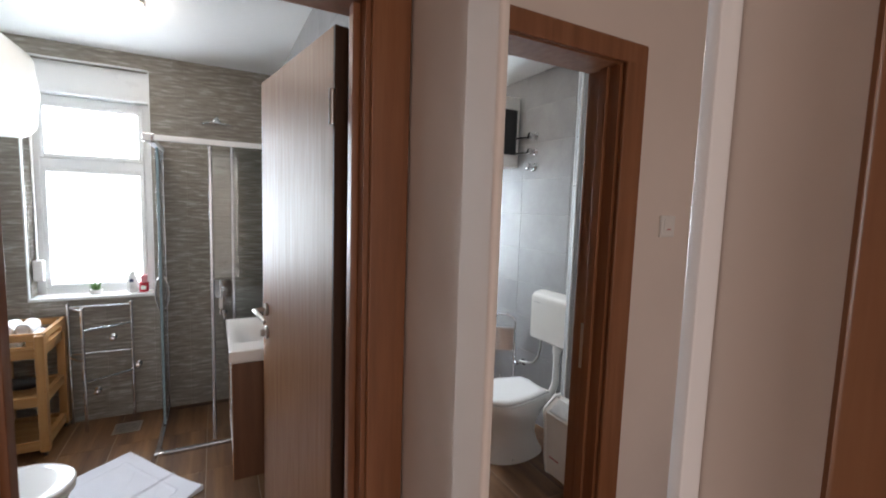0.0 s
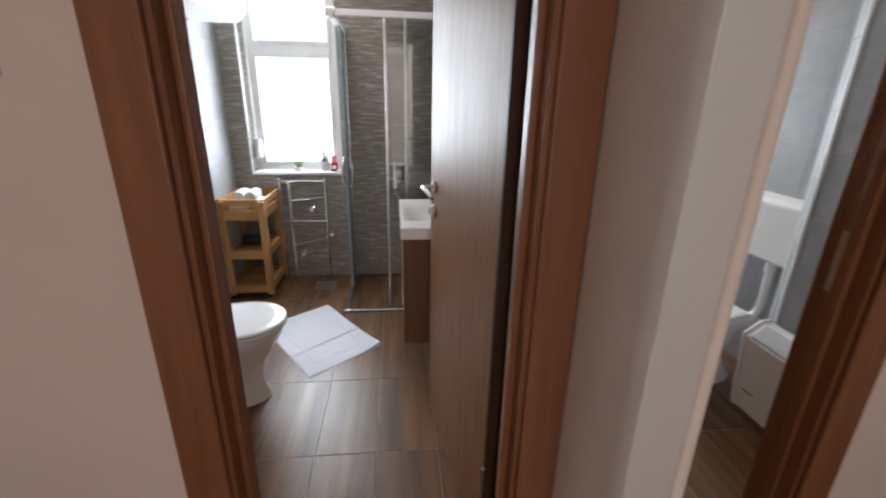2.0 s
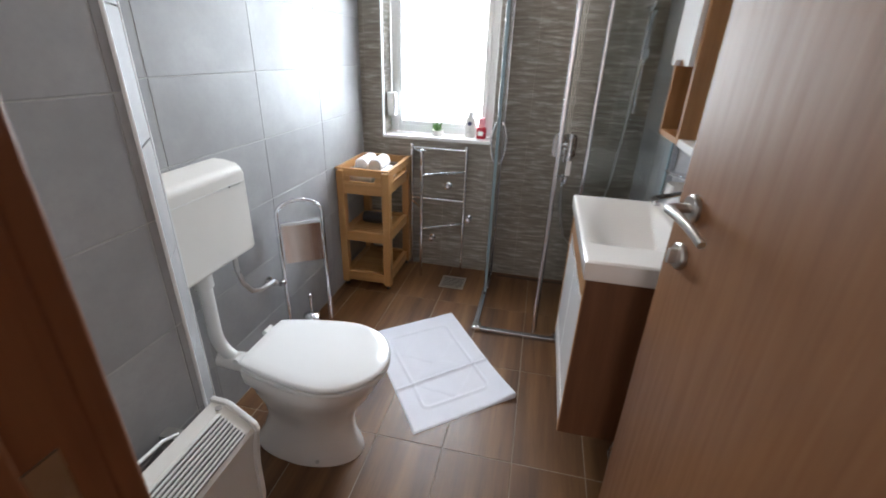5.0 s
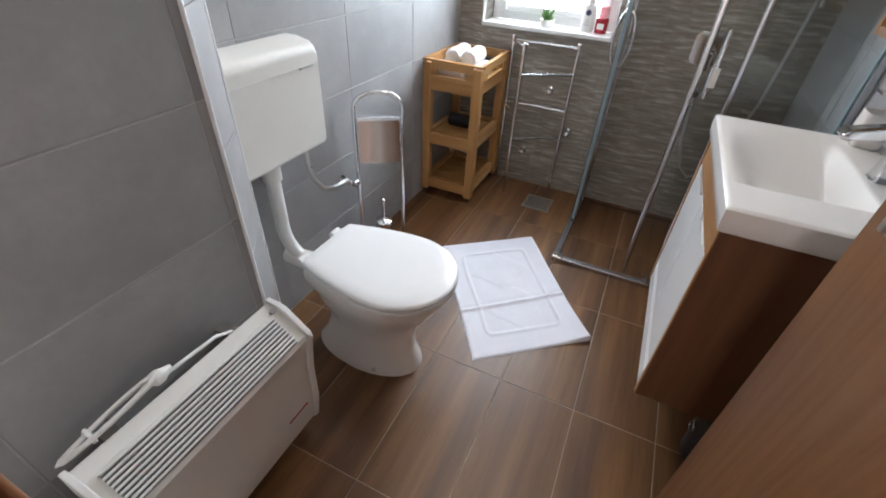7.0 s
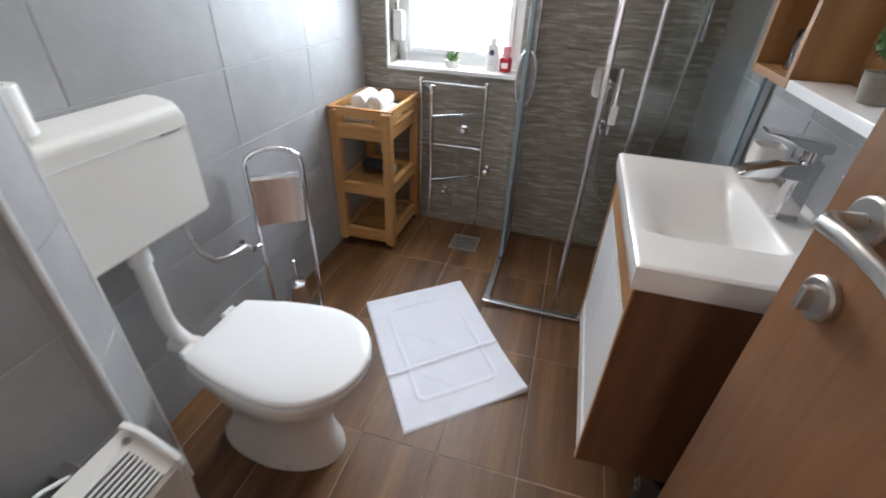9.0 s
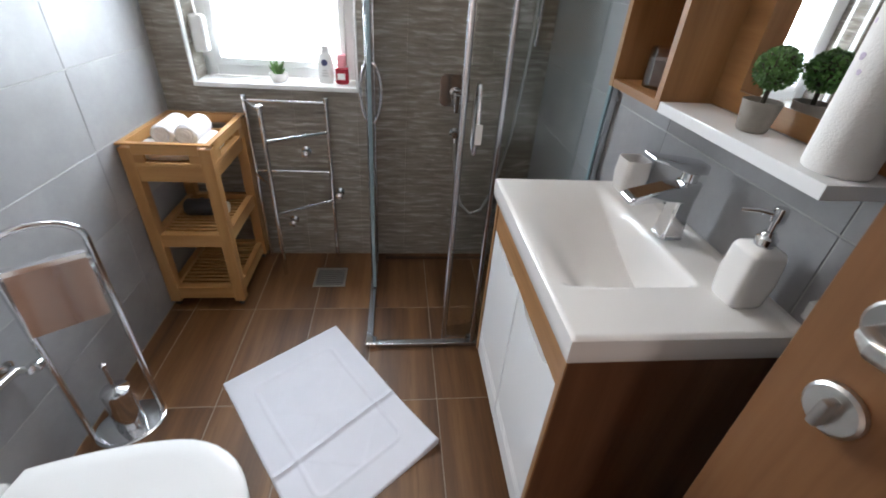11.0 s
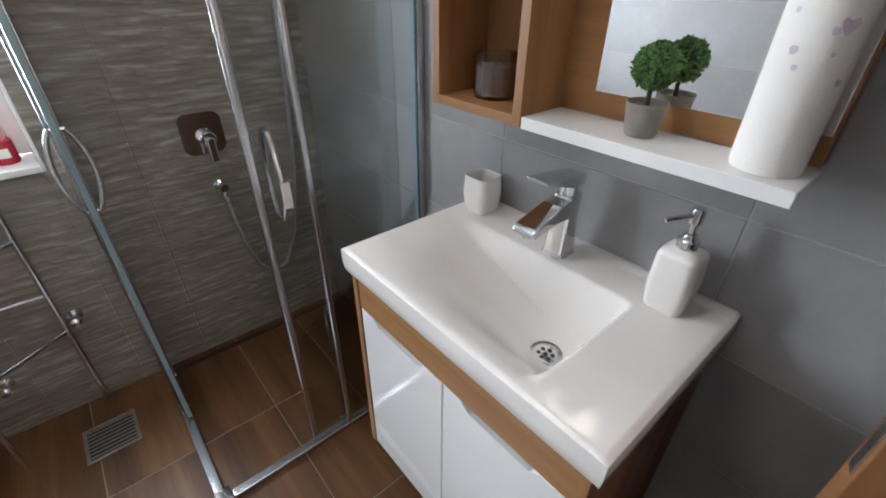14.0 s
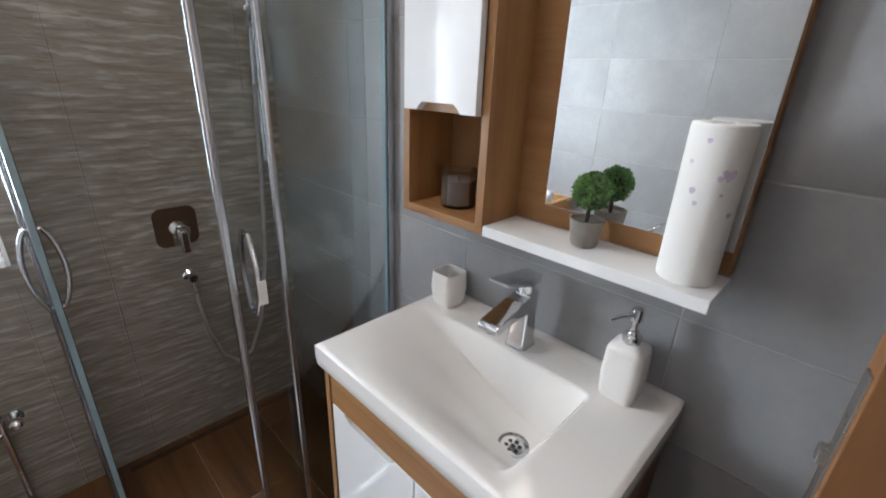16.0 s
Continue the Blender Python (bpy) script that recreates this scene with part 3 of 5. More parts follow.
def heater():
    h = thing("convector_heater", (BX, 1.65, 0.08), "cream wall-mounted electric convector heater with slatted top", "heater")
    y0, y1 = 1.45, 1.893
    back = BX + 0.075
    prof = [(back, 0.085), (-0.655, 0.085), (-0.636, 0.1), (-0.624, 0.2), (-0.622, 0.32), (-0.612, 0.40), (-0.6, 0.445), (-0.604, 0.458), (-0.665, 0.506), (-0.672, 0.512), (back, 0.514)]
    part("casing", prism(prof, y0, y1, "y"), "enamel", h, "", 28)
    cap = [(back - 0.004, 0.08), (-0.652, 0.08), (-0.63, 0.096), (-0.615, 0.2), (-0.612, 0.32), (-0.602, 0.4), (-0.592, 0.446), (-0.597, 0.465), (-0.66, 0.514), (-0.672, 0.521), (back - 0.004, 0.524)]
    for a, b in ((y0 - 0.012, y0), (y1, y1 + 0.014)):
        c = prism(cap, a, b, "y")
        bmesh.ops.bevel(c, geom=c.edges[:], offset=0.003, segments=2, profile=0.5, affect="EDGES")
        part("end_cap", c, "plastic", h)
    # grey strip laid on the casing as painted shade between the slats
    slot = prism([(-0.667, 0.507), (-0.605, 0.4585), (-0.6038, 0.46), (-0.6658, 0.5085)], y0 + 0.018, y1 - 0.027, "y")
    part("grille_slot", slot, "shade", h, "grey strip for the shade between the slats")
    for i in range(9):
        f = i / 8
        x, z = -0.664 + f * 0.0575, 0.5095 - f * 0.0455
        part("slat", turned(box(x - 0.0023, x + 0.0023, y0 + 0.018, y1 - 0.027, z - 0.003, z + 0.006, 0.001), (x, 1.65, z), 0, 30, 0), "plastic", h)
    part("front_step", box(-0.6215, -0.6135, y0 + 0.004, y1 - 0.004, 0.386, 0.392, 0.002), "plastic", h)
    part("screw", lathe([(0.008, 0), (0.008, 0.003), (0.0, 0.004)], (-0.677, y1 - 0.014, 0.514), 16), "steel", h)
    part("maker_mark", box(-0.628, -0.6235, 1.8, 1.87, 0.196, 0.203), "red", h, "small red printed mark")
    for y in (y0 + 0.08, y1 - 0.08):
        part("bracket", box(BX + 0.001, back + 0.001, y - 0.015, y + 0.015, 0.12, 0.48), "steel", h)
    c = thing("power_cable", (BX + 0.06, 1.55, 0.514), "white coiled power cable with plug on the heater", "cable")
    loop = []
    for k in range(72):
        a = k * math.tau / 18
        turn = k / 18
        loop.append((BX + 0.058 + 0.01 * math.sin(a) + 0.003 * turn, 1.545 + (0.1 - 0.006 * turn) * math.cos(a), 0.524 + 0.02 * (1 + math.cos(a)) * 0.5 + 0.004 * turn))
    part("coil", tube(loop, 0.0042, 8), "plastic", c)
    part("tie", tube([(BX + 0.044, 1.5, 0.53), (BX + 0.058, 1.5, 0.55), (BX + 0.078, 1.5, 0.53)], 0.004, 8), "plastic", c)
    part("lead", tube([(BX + 0.066, 1.6, 0.548), (BX + 0.068, 1.66, 0.538), (BX + 0.064, 1.71, 0.53), (BX + 0.06, 1.76, 0.522), (BX + 0.058, 1.8, 0.5)], 0.0042, 8), "plastic", c)
    part("plug", lathe([(0.009, 0.0), (0.015, 0.006), (0.015, 0.02), (0.01, 0.028), (0.006, 0.042)], (BX + 0.064, 1.615, 0.543), 16, "y"), "plastic", c)


heater()


def paper_stand():
    x0, x1, y = -1.043, -0.857, 2.78
    s = thing("toilet_paper_stand", (-0.945, y, 0), "chrome standing paper holder with toilet brush", "paper holder")
    top = [(x0, y, 0.012), (x0, y, 0.68)] + [((x0 + x1) / 2 - (x1 - x0) / 2 * math.cos(radians(a)), y, 0.68 + 0.06 * math.sin(radians(a))) for a in range(15, 180, 15)] + [(x1, y, 0.68), (x1, y, 0.012)]
    part("arch", tube(top, 0.0085, 14), "chrome", s)
    b = bmesh.new()
    b = lathe([(0.1, 0.0), (0.1, 0.006), (0.09, 0.012), (0.0, 0.013)], (-0.945, y, 0), 36)
    bmesh.ops.scale(b, vec=(1.0, 0.85, 1.0), verts=b.verts, space=Matrix.Translation((0.945, -y, 0)))
    part("base", b, "chrome", s)
    part("cross_bar", tube([(x0, y, 0.62), (x1, y, 0.62)], 0.006), "chrome", s)
    flap = [(-0.008, 0.652), (-0.02, 0.648), (-0.027, 0.638), (-0.076, 0.488), (-0.0735, 0.4872), (-0.0248, 0.636), (-0.019, 0.645), (-0.008, 0.649)]
    part("cover_plate", prism([(y + a, z) for a, z in flap], x0 + 0.014, x1 - 0.014, "x"), "chrome", s, "polished chrome cover plate", 12)
    part("paper_core", tube([(x0 + 0.02, y + 0.012, 0.6), (x1 - 0.02, y + 0.012, 0.6)], 0.012), "chrome", s)
    part("side_clip", box(x1 - 0.013, x1 - 0.008, y - 0.05, y - 0.004, 0.53, 0.6, 0.002), "chrome", s)
    can = thing("toilet_brush", (-0.945, y, 0.013), "chrome toilet brush canister with handle", "toilet brush")
    part("canister", lathe([(0.038, 0.0), (0.04, 0.003), (0.04, 0.15), (0.037, 0.158), (0.012, 0.168), (0.0, 0.168)], (-0.945, y - 0.005, 0.0135), 28), "chrome", can)
    part("handle", tube([(-0.945, y - 0.005, 0.18), (-0.945, y - 0.005, 0.27)], [0.006, 0.006]), "chrome", can)
    part("knob", lathe([(0.0, 0), (0.008, 0.003), (0.009, 0.012), (0.0, 0.018)], (-0.945, y - 0.005, 0.265), 14), "chrome", can)
    for ob in (s, can):
        ob.rotation_euler.z = radians(36)


paper_stand()


def cart():
    x0, x1, y0, y1 = -1.056, -0.75, 3.358, 3.77
    c = thing("bathroom_trolley", ((x0 + x1) / 2, (y0 + y1) / 2, 0), "three-tier bamboo trolley with slatted shelves on castors", "trolley")
    w = 0.043
    for x in (x0, x1 - w):
        for y in (y0, y1 - w):
            part("post", box(x, x + w, y, y + w, 0.03, 0.715, 0.003), "bamboo", c)
            caster = part("castor", lathe([(0.0, -0.008), (0.014, -0.008), (0.015, 0.0), (0.014, 0.008), (0.0, 0.008)], (x + w / 2, y + w / 2, 0.0155), 16, "x"), "dark", c, "small dark castor")
            part("castor_pin", tube([(x + w / 2, y + w / 2, 0.022), (x + w / 2, y + w / 2, 0.032)], 0.005), "steel", caster)
    for lvl, z in enumerate((0.075, 0.335, 0.618)):
        for y in (y0 + 0.004, y1 - w + 0.004):
            part("rail", box(x0 + w, x1 - w, y, y + w - 0.016, z - 0.03, z + 0.027, 0.002), "bamboo_x", c)
        for x in (x0 + 0.004, x1 - w + 0.004):
            part("rail", box(x, x + w - 0.016, y0 + w, y1 - w, z - 0.03, z + 0.027, 0.002), "bamboo_y", c)
        n = 12
        for i in range(n):
            y = y0 + w + 0.004 + i * (y1 - y0 - 2 * w - 0.008) / n
            part("slat", box(x0 + 0.024, x1 - 0.024, y, y + 0.0165, z + 0.003, z + 0.012, 0.0015), "bamboo_x", c)
    # tray rim with grip slots
    z0, z1 = 0.612, 0.725
    for y in (y0, y1 - 0.016):
        for a, b in ((z0 + 0.034, z0 + 0.05), (z1 - 0.034, z1)):
            part("tray_rim", box(x0 + w, x1 - w, y, y + 0.016, a, b, 0.003), "bamboo_x", c)
        for a, b in ((x0 + w, x0 + w + 0.035), (x1 - w - 0.035, x1 - w)):
            part("tray_rim", box(a, b, y + 0.001, y + 0.015, z0 + 0.05, z1 - 0.034), "bamboo_x", c)
    for x in (x0, x1 - 0.016):
        for a, b in ((z0 + 0.034, z0 + 0.05), (z1 - 0.034, z1)):
            part("tray_rim", box(x, x + 0.016, y0 + w, y1 - w, a, b, 0.003), "bamboo_y", c)
        for a, b in ((y0 + w, y0 + w + 0.05), (y1 - w - 0.05, y1 - w)):
            part("tray_rim", box(x + 0.001, x + 0.015, a, b, z0 + 0.05, z1 - 0.034), "bamboo_y", c)
    part("tray_lip", box(x0 - 0.002, x1 + 0.002, y0 - 0.002, y0 + 0.02, z1, z1 + 0.008, 0.002), "bamboo_x", c)
    part("tray_lip", box(x0 - 0.002, x1 + 0.002, y1 - 0.02, y1, z1, z1 + 0.008, 0.002), "bamboo_x", c)
    for x in (x0 - 0.002, x1 - 0.018):
        part("tray_lip", box(x, x + 0.02, y0 + 0.02, y1 - 0.02, z1, z1 + 0.008, 0.002), "bamboo_y", c)
    # rolled towels: three below, two on top
    for cx, cyy, cz, along, ln in ((-0.95, 3.47, 0.67, "x", 0.15), (-0.95, 3.56, 0.67, "x", 0.15), (-0.825, 3.53, 0.67, "y", 0.17), (-0.935, 3.51, 0.739, "y", 0.17), (-0.86, 3.525, 0.735, "y", 0.17)):
        t = thing("rolled_towel", (cx, cyy, cz - 0.039), "rolled white terry towel on the bamboo trolley", "towel", "rolled towels on the trolley")
        b = bmesh.new()
        prof = [(0.0, -ln / 2 + 0.006), (0.018, -ln / 2 + 0.001), (0.02, -ln / 2 + 0.006), (0.03, -ln / 2), (0.0385, -ln / 2 + 0.009), (0.0395, 0.0), (0.0385, ln / 2 - 0.009), (0.03, ln / 2), (0.02, ln / 2 - 0.006), (0.018, ln / 2 - 0.001), (0.0, ln / 2 - 0.006)]
        b = lathe(prof, (cx, cyy, cz), 24, along)
        for v in b.verts:
            v.co += 0.003 * noise.noise_vector(v.co * 22)
        part("roll", b, "towel", t)
        flap_at = (cx, cyy - ln / 2 + 0.004, cz) if along == "y" else (cx - ln / 2 + 0.004, cyy, cz)
        sp = []
        for k in range(26):
            a = k * 0.55
            r = 0.007 + 0.0011 * k
            sp.append((flap_at[0] + r * math.cos(a), flap_at[1], flap_at[2] + r * math.sin(a)) if along == "y" else (flap_at[0], flap_at[1] + r * math.cos(a), flap_at[2] + r * math.sin(a)))
        part("fold", tube(sp, 0.0042, 6), "towel", t)
    d = thing("hair_dryer", (-0.93, 3.6, 0.35), "dark folded hair dryer with pale nozzle on the trolley shelf", "hair dryer")
    part("barrel", lathe([(0.03, -0.07), (0.036, -0.06), (0.036, 0.03), (0.028, 0.07)], (-0.91, 3.55, 0.39), 20, "x"), "dark", d)
    part("nozzle", lathe([(0.026, 0.07), (0.03, 0.075), (0.024, 0.1), (0.022, 0.1)], (-0.91, 3.55, 0.39), 20, "x"), "plastic", d, "pale nozzle")
    part("grip", tube([(-0.95, 3.55, 0.39), (-0.955, 3.6, 0.37), (-0.96, 3.66, 0.365)], [0.018, 0.017, 0.015]), "dark", d)


cart()


def towel_rack():
    r = thing("towel_rack", (-0.57, 3.66, 0), "chrome folding towel rack standing by the wall", "towel rack")
    bl, br, fr = (-0.735, 3.755), (-0.398, 3.755), (-0.63, 3.60)
    for x, y in (bl, br, fr):
        part("post", tube([(x, y, 0.002), (x, y, 0.8)], 0.0095), "chrome", r)
        part("cap", lathe([(0.012, 0), (0.013, 0.004), (0.013, 0.014), (0.009, 0.018), (0.0, 0.019)], (x, y, 0.797), 16), "chrome", r)
    def bar(a, b, z0, z1):
        part("bar", tube([(*a, z0), (*b, z1)], 0.007), "chrome", r)
    bar(bl, br, 0.79, 0.79)
    bar(bl, fr, 0.79, 0.79)
    bar(fr, br, 0.665, 0.665)
    bar(bl, br, 0.475, 0.475)
    bar(bl, fr, 0.46, 0.46)
    bar(fr, br, 0.33, 0.33)
    for x, z in ((-0.505, 0.565), (-0.6, 0.205), (-0.367, 0.36)):
        v = thing("wall_valve", (x, YF, z), "chrome stop valve knob on the brown relief tiles", "valve", "chrome valves on the far wall")
        part("rosette", lathe([(0.022, 0.0), (0.022, -0.004), (0.012, -0.012), (0.0, -0.012)], (x, YF - 0.001, z), 20, "y"), "chrome", v)
        part("stem", tube([(x, YF - 0.01, z), (x, YF - 0.035, z)], 0.008), "chrome", v)
        k = bmesh.new()
        k = lathe([(0.014, -0.03), (0.0175, -0.036), (0.0165, -0.052), (0.01, -0.056), (0.0, -0.056)], (x, YF, z), 20, "y")
        part("knob", k, "chrome", v)


towel_rack()


def water_heater():
    h = thing("water_heater", (XL, 3.12, 1.8), "white horizontal electric water heater on the wall", "water heater")
    y0, y1, cz = 2.82, 3.5, 2.06
    prof = [(XL + 0.002, cz - 0.235), (-0.93, cz - 0.24)] + arc(-0.86, cz - 0.14, 0.1, -80, -10, 8) + [(-0.735, cz)] + arc(-0.86, cz + 0.16, 0.1, 10, 85, 8) + [(XL + 0.002, cz + 0.27)]
    tank = prism(prof, y0, y1, "y")
    bmesh.ops.bevel(tank, geom=[e for e in tank.edges if abs(e.verts[0].co.y - e.verts[1].co.y) < 1e-5], offset=0.025, segments=4, affect="EDGES", profile=0.5)
    part("tank", tank, "enamel", h, "", 40)
    # black sheet on the tank end: its backlit shade put in as colour
    part("end_panel", box(-1.02, -0.8, y0 - 0.006, y0 + 0.002, cz - 0.15, cz + 0.17, 0.01), "dark", h, "black sheet for the shade on the backlit end")
    for z in (2.03, 1.92):
        part("pipe", tube([(XL + 0.03, y0 + 0.02, z), (XL + 0.03, y0 - 0.06, z), (XL + 0.03, 2.655, z - 0.01)], 0.009), "chrome", h, "chrome supply pipe")
    for z in (2.03, 1.92, 1.815):
        v = thing("pipe_valve", (XL, 2.64, z), "chrome pipe valve on the grey tiles", "valve", "valves by the water heater")
        part("rosette", lathe([(0.026, 0.0), (0.026, 0.005), (0.014, 0.014), (0.0, 0.014)], (XL + 0.001, 2.64, z), 20, "x"), "chrome", v)
        part("stem", tube([(XL + 0.012, 2.64, z), (XL + 0.045, 2.64, z)], 0.011), "chrome", v)
        part("knob", lathe([(0.016, 0.04), (0.021, 0.046), (0.02, 0.062), (0.0, 0.066)], (XL, 2.64, z), 18, "x"), "chrome", v)


water_heater()


# ---------------------------------------------------------------- bath mat
def bath_mat():
    a, b, d = Vector((-0.321, 2.364, 0)), Vector((0.043, 2.658, 0)), Vector((-0.713, 2.93, 0))
    u, v = (b - a), (d - a)
    t = thing("bath_mat", (a + b + d + (b + d - a)) / 4, "white cotton bath mat with embossed frame on the tiles", "bath mat")
    bm = bmesh.new()
    nu, nv = 96, 130
    grid = []
    for i in range(nu + 1):
        row = []
        for j in range(nv + 1):
            s, q = i / nu, j / nv
            x, y = abs(s - 0.5) * 0.5, abs(q - 0.5) * 0.68
            h = 0.006
            rx, ry = x - 0.165, y - 0.245
            dist = max(rx, ry) if max(rx, ry) > -0.03 or min(rx, ry) > -0.03 else max(rx, ry)
            if rx > -0.03 and ry > -0.03:
                dist = math.hypot(rx + 0.03, ry + 0.03) - 0.03
            h += 0.0042 * math.exp(-(dist / 0.006) ** 2)
            dm = abs((s - 0.5) * 0.5) / 0.15 + abs((q - 0.5) * 0.68 - 0.11) / 0.13
            dn = abs((s - 0.5) * 0.5) / 0.15 + abs((q - 0.5) * 0.68 + 0.11) / 0.13
            if min(dm, dn) < 1:
                h += 0.0026 * (0.5 + 0.5 * math.sin(((s * 0.5) + (q * 0.68)) * math.tau / 0.012))
            fold = (q - 0.36 - 0.03 * (s - 0.5))
            h += 0.009 * math.exp(-(fold / 0.009) ** 2) - 0.002 * math.exp(-((fold - 0.028) / 0.012) ** 2) + 0.0015 * noise.noise(Vector((s * 6, q * 8, 1)))
            if max(x / 0.25, y / 0.34) > 0.995:
                h = 0.001
            wob = 0.004 * noise.noise(Vector((s * 3, q * 3, 4)))
            corner = 0.026 * (s * (1 - q)) ** 6
            p = a + u * s + v * q + Vector((wob, wob, max(h, 0.001) + corner))
            row.append(bm.verts.new(p))
        grid.append(row)
    for i in range(nu):
        for j in range(nv):
            bm.faces.new((grid[i][j], grid[i + 1][j], grid[i + 1][j + 1], grid[i][j + 1]))
    rim = [grid[i][0] for i in range(nu + 1)] + [grid[nu][j] for j in range(1, nv + 1)] + [grid[i][nv] for i in range(nu - 1, -1, -1)] + [grid[0][j] for j in range(nv - 1, 0, -1)]
    low = [bm.verts.new((p.co.x, p.co.y, 0.0005)) for p in rim]
    for k in range(len(rim)):
        bm.faces.new((rim[k], rim[(k + 1) % len(rim)], low[(k + 1) % len(rim)], low[k]))
    bm.faces.new(low)
    part("cloth", bm, "mat", t, "", 60)


bath_mat()


# ---------------------------------------------------------------- vanity
def vanity():
    v = thing("vanity_cabinet", (0.37, 2.574, 0.235), "wall-hung oak vanity cabinet with two white doors", "vanity cabinet")
    x0, y0, y1, z0, z1 = 0.196, 2.288, 2.86, 0.235, 0.786
    # both sides take a darker brown wood than the oak front
    part("side_panel", box(x0 - 0.018, XR - 0.001, y0, y0 + 0.016, z0, z1, 0.001), "dark_wood", v, "dark brown wood side")
    part("side_panel", box(x0 - 0.018, XR - 0.001, y1 - 0.016, y1, z0, z1, 0.001), "dark_wood", v, "dark brown wood side")
    part("bottom_panel", box(x0 + 0.002, XR - 0.001, y0 + 0.016, y1 - 0.016, z0, z0 + 0.016), "oak_y", v)
    part("front_rail", box(x0 - 0.0175, x0 + 0.012, y0 + 0.0165, y1 - 0.0165, 0.704, z1), "oak_y", v)
    part("back_panel", box(XR - 0.012, XR - 0.002, y0 + 0.016, y1 - 0.016, z0 + 0.016, z1), "oak_y", v)
    mid = (y0 + y1) / 2
    part("side_edge", box(x0 - 0.021, x0 - 0.0182, y0 + 0.001, y0 + 0.0155, z0, z1), "oak", v)
    part("side_edge", box(x0 - 0.021, x0 - 0.0182, y1 - 0.0155, y1 - 0.001, z0, z1), "oak", v)
    for a, b in ((y0 + 0.018, mid - 0.002), (mid + 0.002, y1 - 0.018)):
        # the grip is cut out of the top edge with sloping ends
        w = b - a
        top = 0.702
        outline = [(a, z0 + 0.002), (b, z0 + 0.002), (b, top), (b - 0.18 * w, top), (b - 0.24 * w, top - 0.016), (a + 0.26 * w, top - 0.016), (a + 0.2 * w, top), (a, top)]
        d = prism(outline, x0 - 0.018, x0 - 0.001, "x")
        bmesh.ops.bevel(d, geom=d.edges[:], offset=0.002, segments=2, profile=0.5, affect="EDGES")
        door = part("door", d, "lacquer", v, "white gloss lacquered door")
        for k in range(3):
            part("groove", box(x0 - 0.0186, x0 - 0.0178, a + 0.004, b - 0.004, 0.30 + 0.014 * k, 0.3025 + 0.014 * k), "plastic", door)
    # wash basin
    s = thing("wash_basin", (0.36, 2.574, 0.786), "white ceramic rectangular wash basin on the vanity", "wash basin")
    bx0, bx1, by0, by1, zt = 0.165, XR - 0.001, 2.274, 2.874, 0.846

    def smooth(t):
        t = max(0.0, min(1.0, t))
        return t * t * (3 - 2 * t)

    def surface(x, y):
        right = smooth((y - 2.402) / 0.022)
        left = smooth((2.868 - y) / 0.4) ** 0.9
        front = smooth((x - 0.176) / 0.17)
        backw = smooth((0.45 - x) / 0.028)
        rim = 0.0015 * smooth((x - 0.535) / 0.01) * 4
        return zt - 0.118 * right * left * front * backw + rim

    bm = bmesh.new()
    nx, ny = 72, 96
    r = 0.0055
    g = []
    for i in range(nx + 1):
        row = []
        for j in range(ny + 1):
            x, y = bx0 + (bx1 - bx0) * i / nx, by0 + (by1 - by0) * j / ny
            dx, dy = max(0, bx0 + r - x), max(0, by0 + r - y, y - by1 + r)
            z = surface(x, y) - (r - math.sqrt(max(0, r * r - min(r, math.hypot(dx, dy)) ** 2))) * 0.8
            row.append(bm.verts.new((x, y, z)))
        g.append(row)
    for i in range(nx):
        for j in range(ny):
            bm.faces.new((g[i][j], g[i + 1][j], g[i + 1][j + 1], g[i][j + 1]))
    rim = [g[i][0] for i in range(nx + 1)] + [g[nx][j] for j in range(1, ny + 1)] + [g[i][ny] for i in range(nx - 1, -1, -1)] + [g[0][j] for j in range(ny - 1, 0, -1)]
    prev = rim
    for drop, shrink in ((0.03, 0.0), (0.052, 0.002), (0.06, 0.01)):
        ring = []
        for p in rim:
            cx = p.co.x + (shrink if p.co.x < 0.2 else 0)
            cyy = p.co.y + (shrink if p.co.y < by0 + 0.01 else -shrink if p.co.y > by1 - 0.01 else 0)
            ring.append(bm.verts.new((cx, cyy, zt - drop)))
        for k in range(len(rim)):
            bm.faces.new((prev[k], prev[(k + 1) % len(rim)], ring[(k + 1) % len(rim)], ring[k]))
        prev = ring
    part("basin", bm, "ceramic", s, "", 42)
    dx, dy = 0.35, 2.487
    dz = surface(dx, dy)
    drain = part("drain", lathe([(0.026, -0.004), (0.031, 0.002), (0.0295, 0.0045), (0.024, 0.0035), (0.022, 0.0005), (0.0, 0.0005)], (dx, dy, dz), 30), "chrome", s, "chrome drain strainer")
    # flat black discs paint the shade of the strainer holes
    for k in range(7):
        a = k * math.tau / 6
        rr = 0.0 if k == 6 else 0.0125
        part("drain_hole", lathe([(0.0042, 0.0), (0.0042, 0.0012), (0.0, 0.0012)], (dx + rr * math.cos(a), dy + rr * math.sin(a), dz + 0.0005), 10), "dark", drain)


vanity()


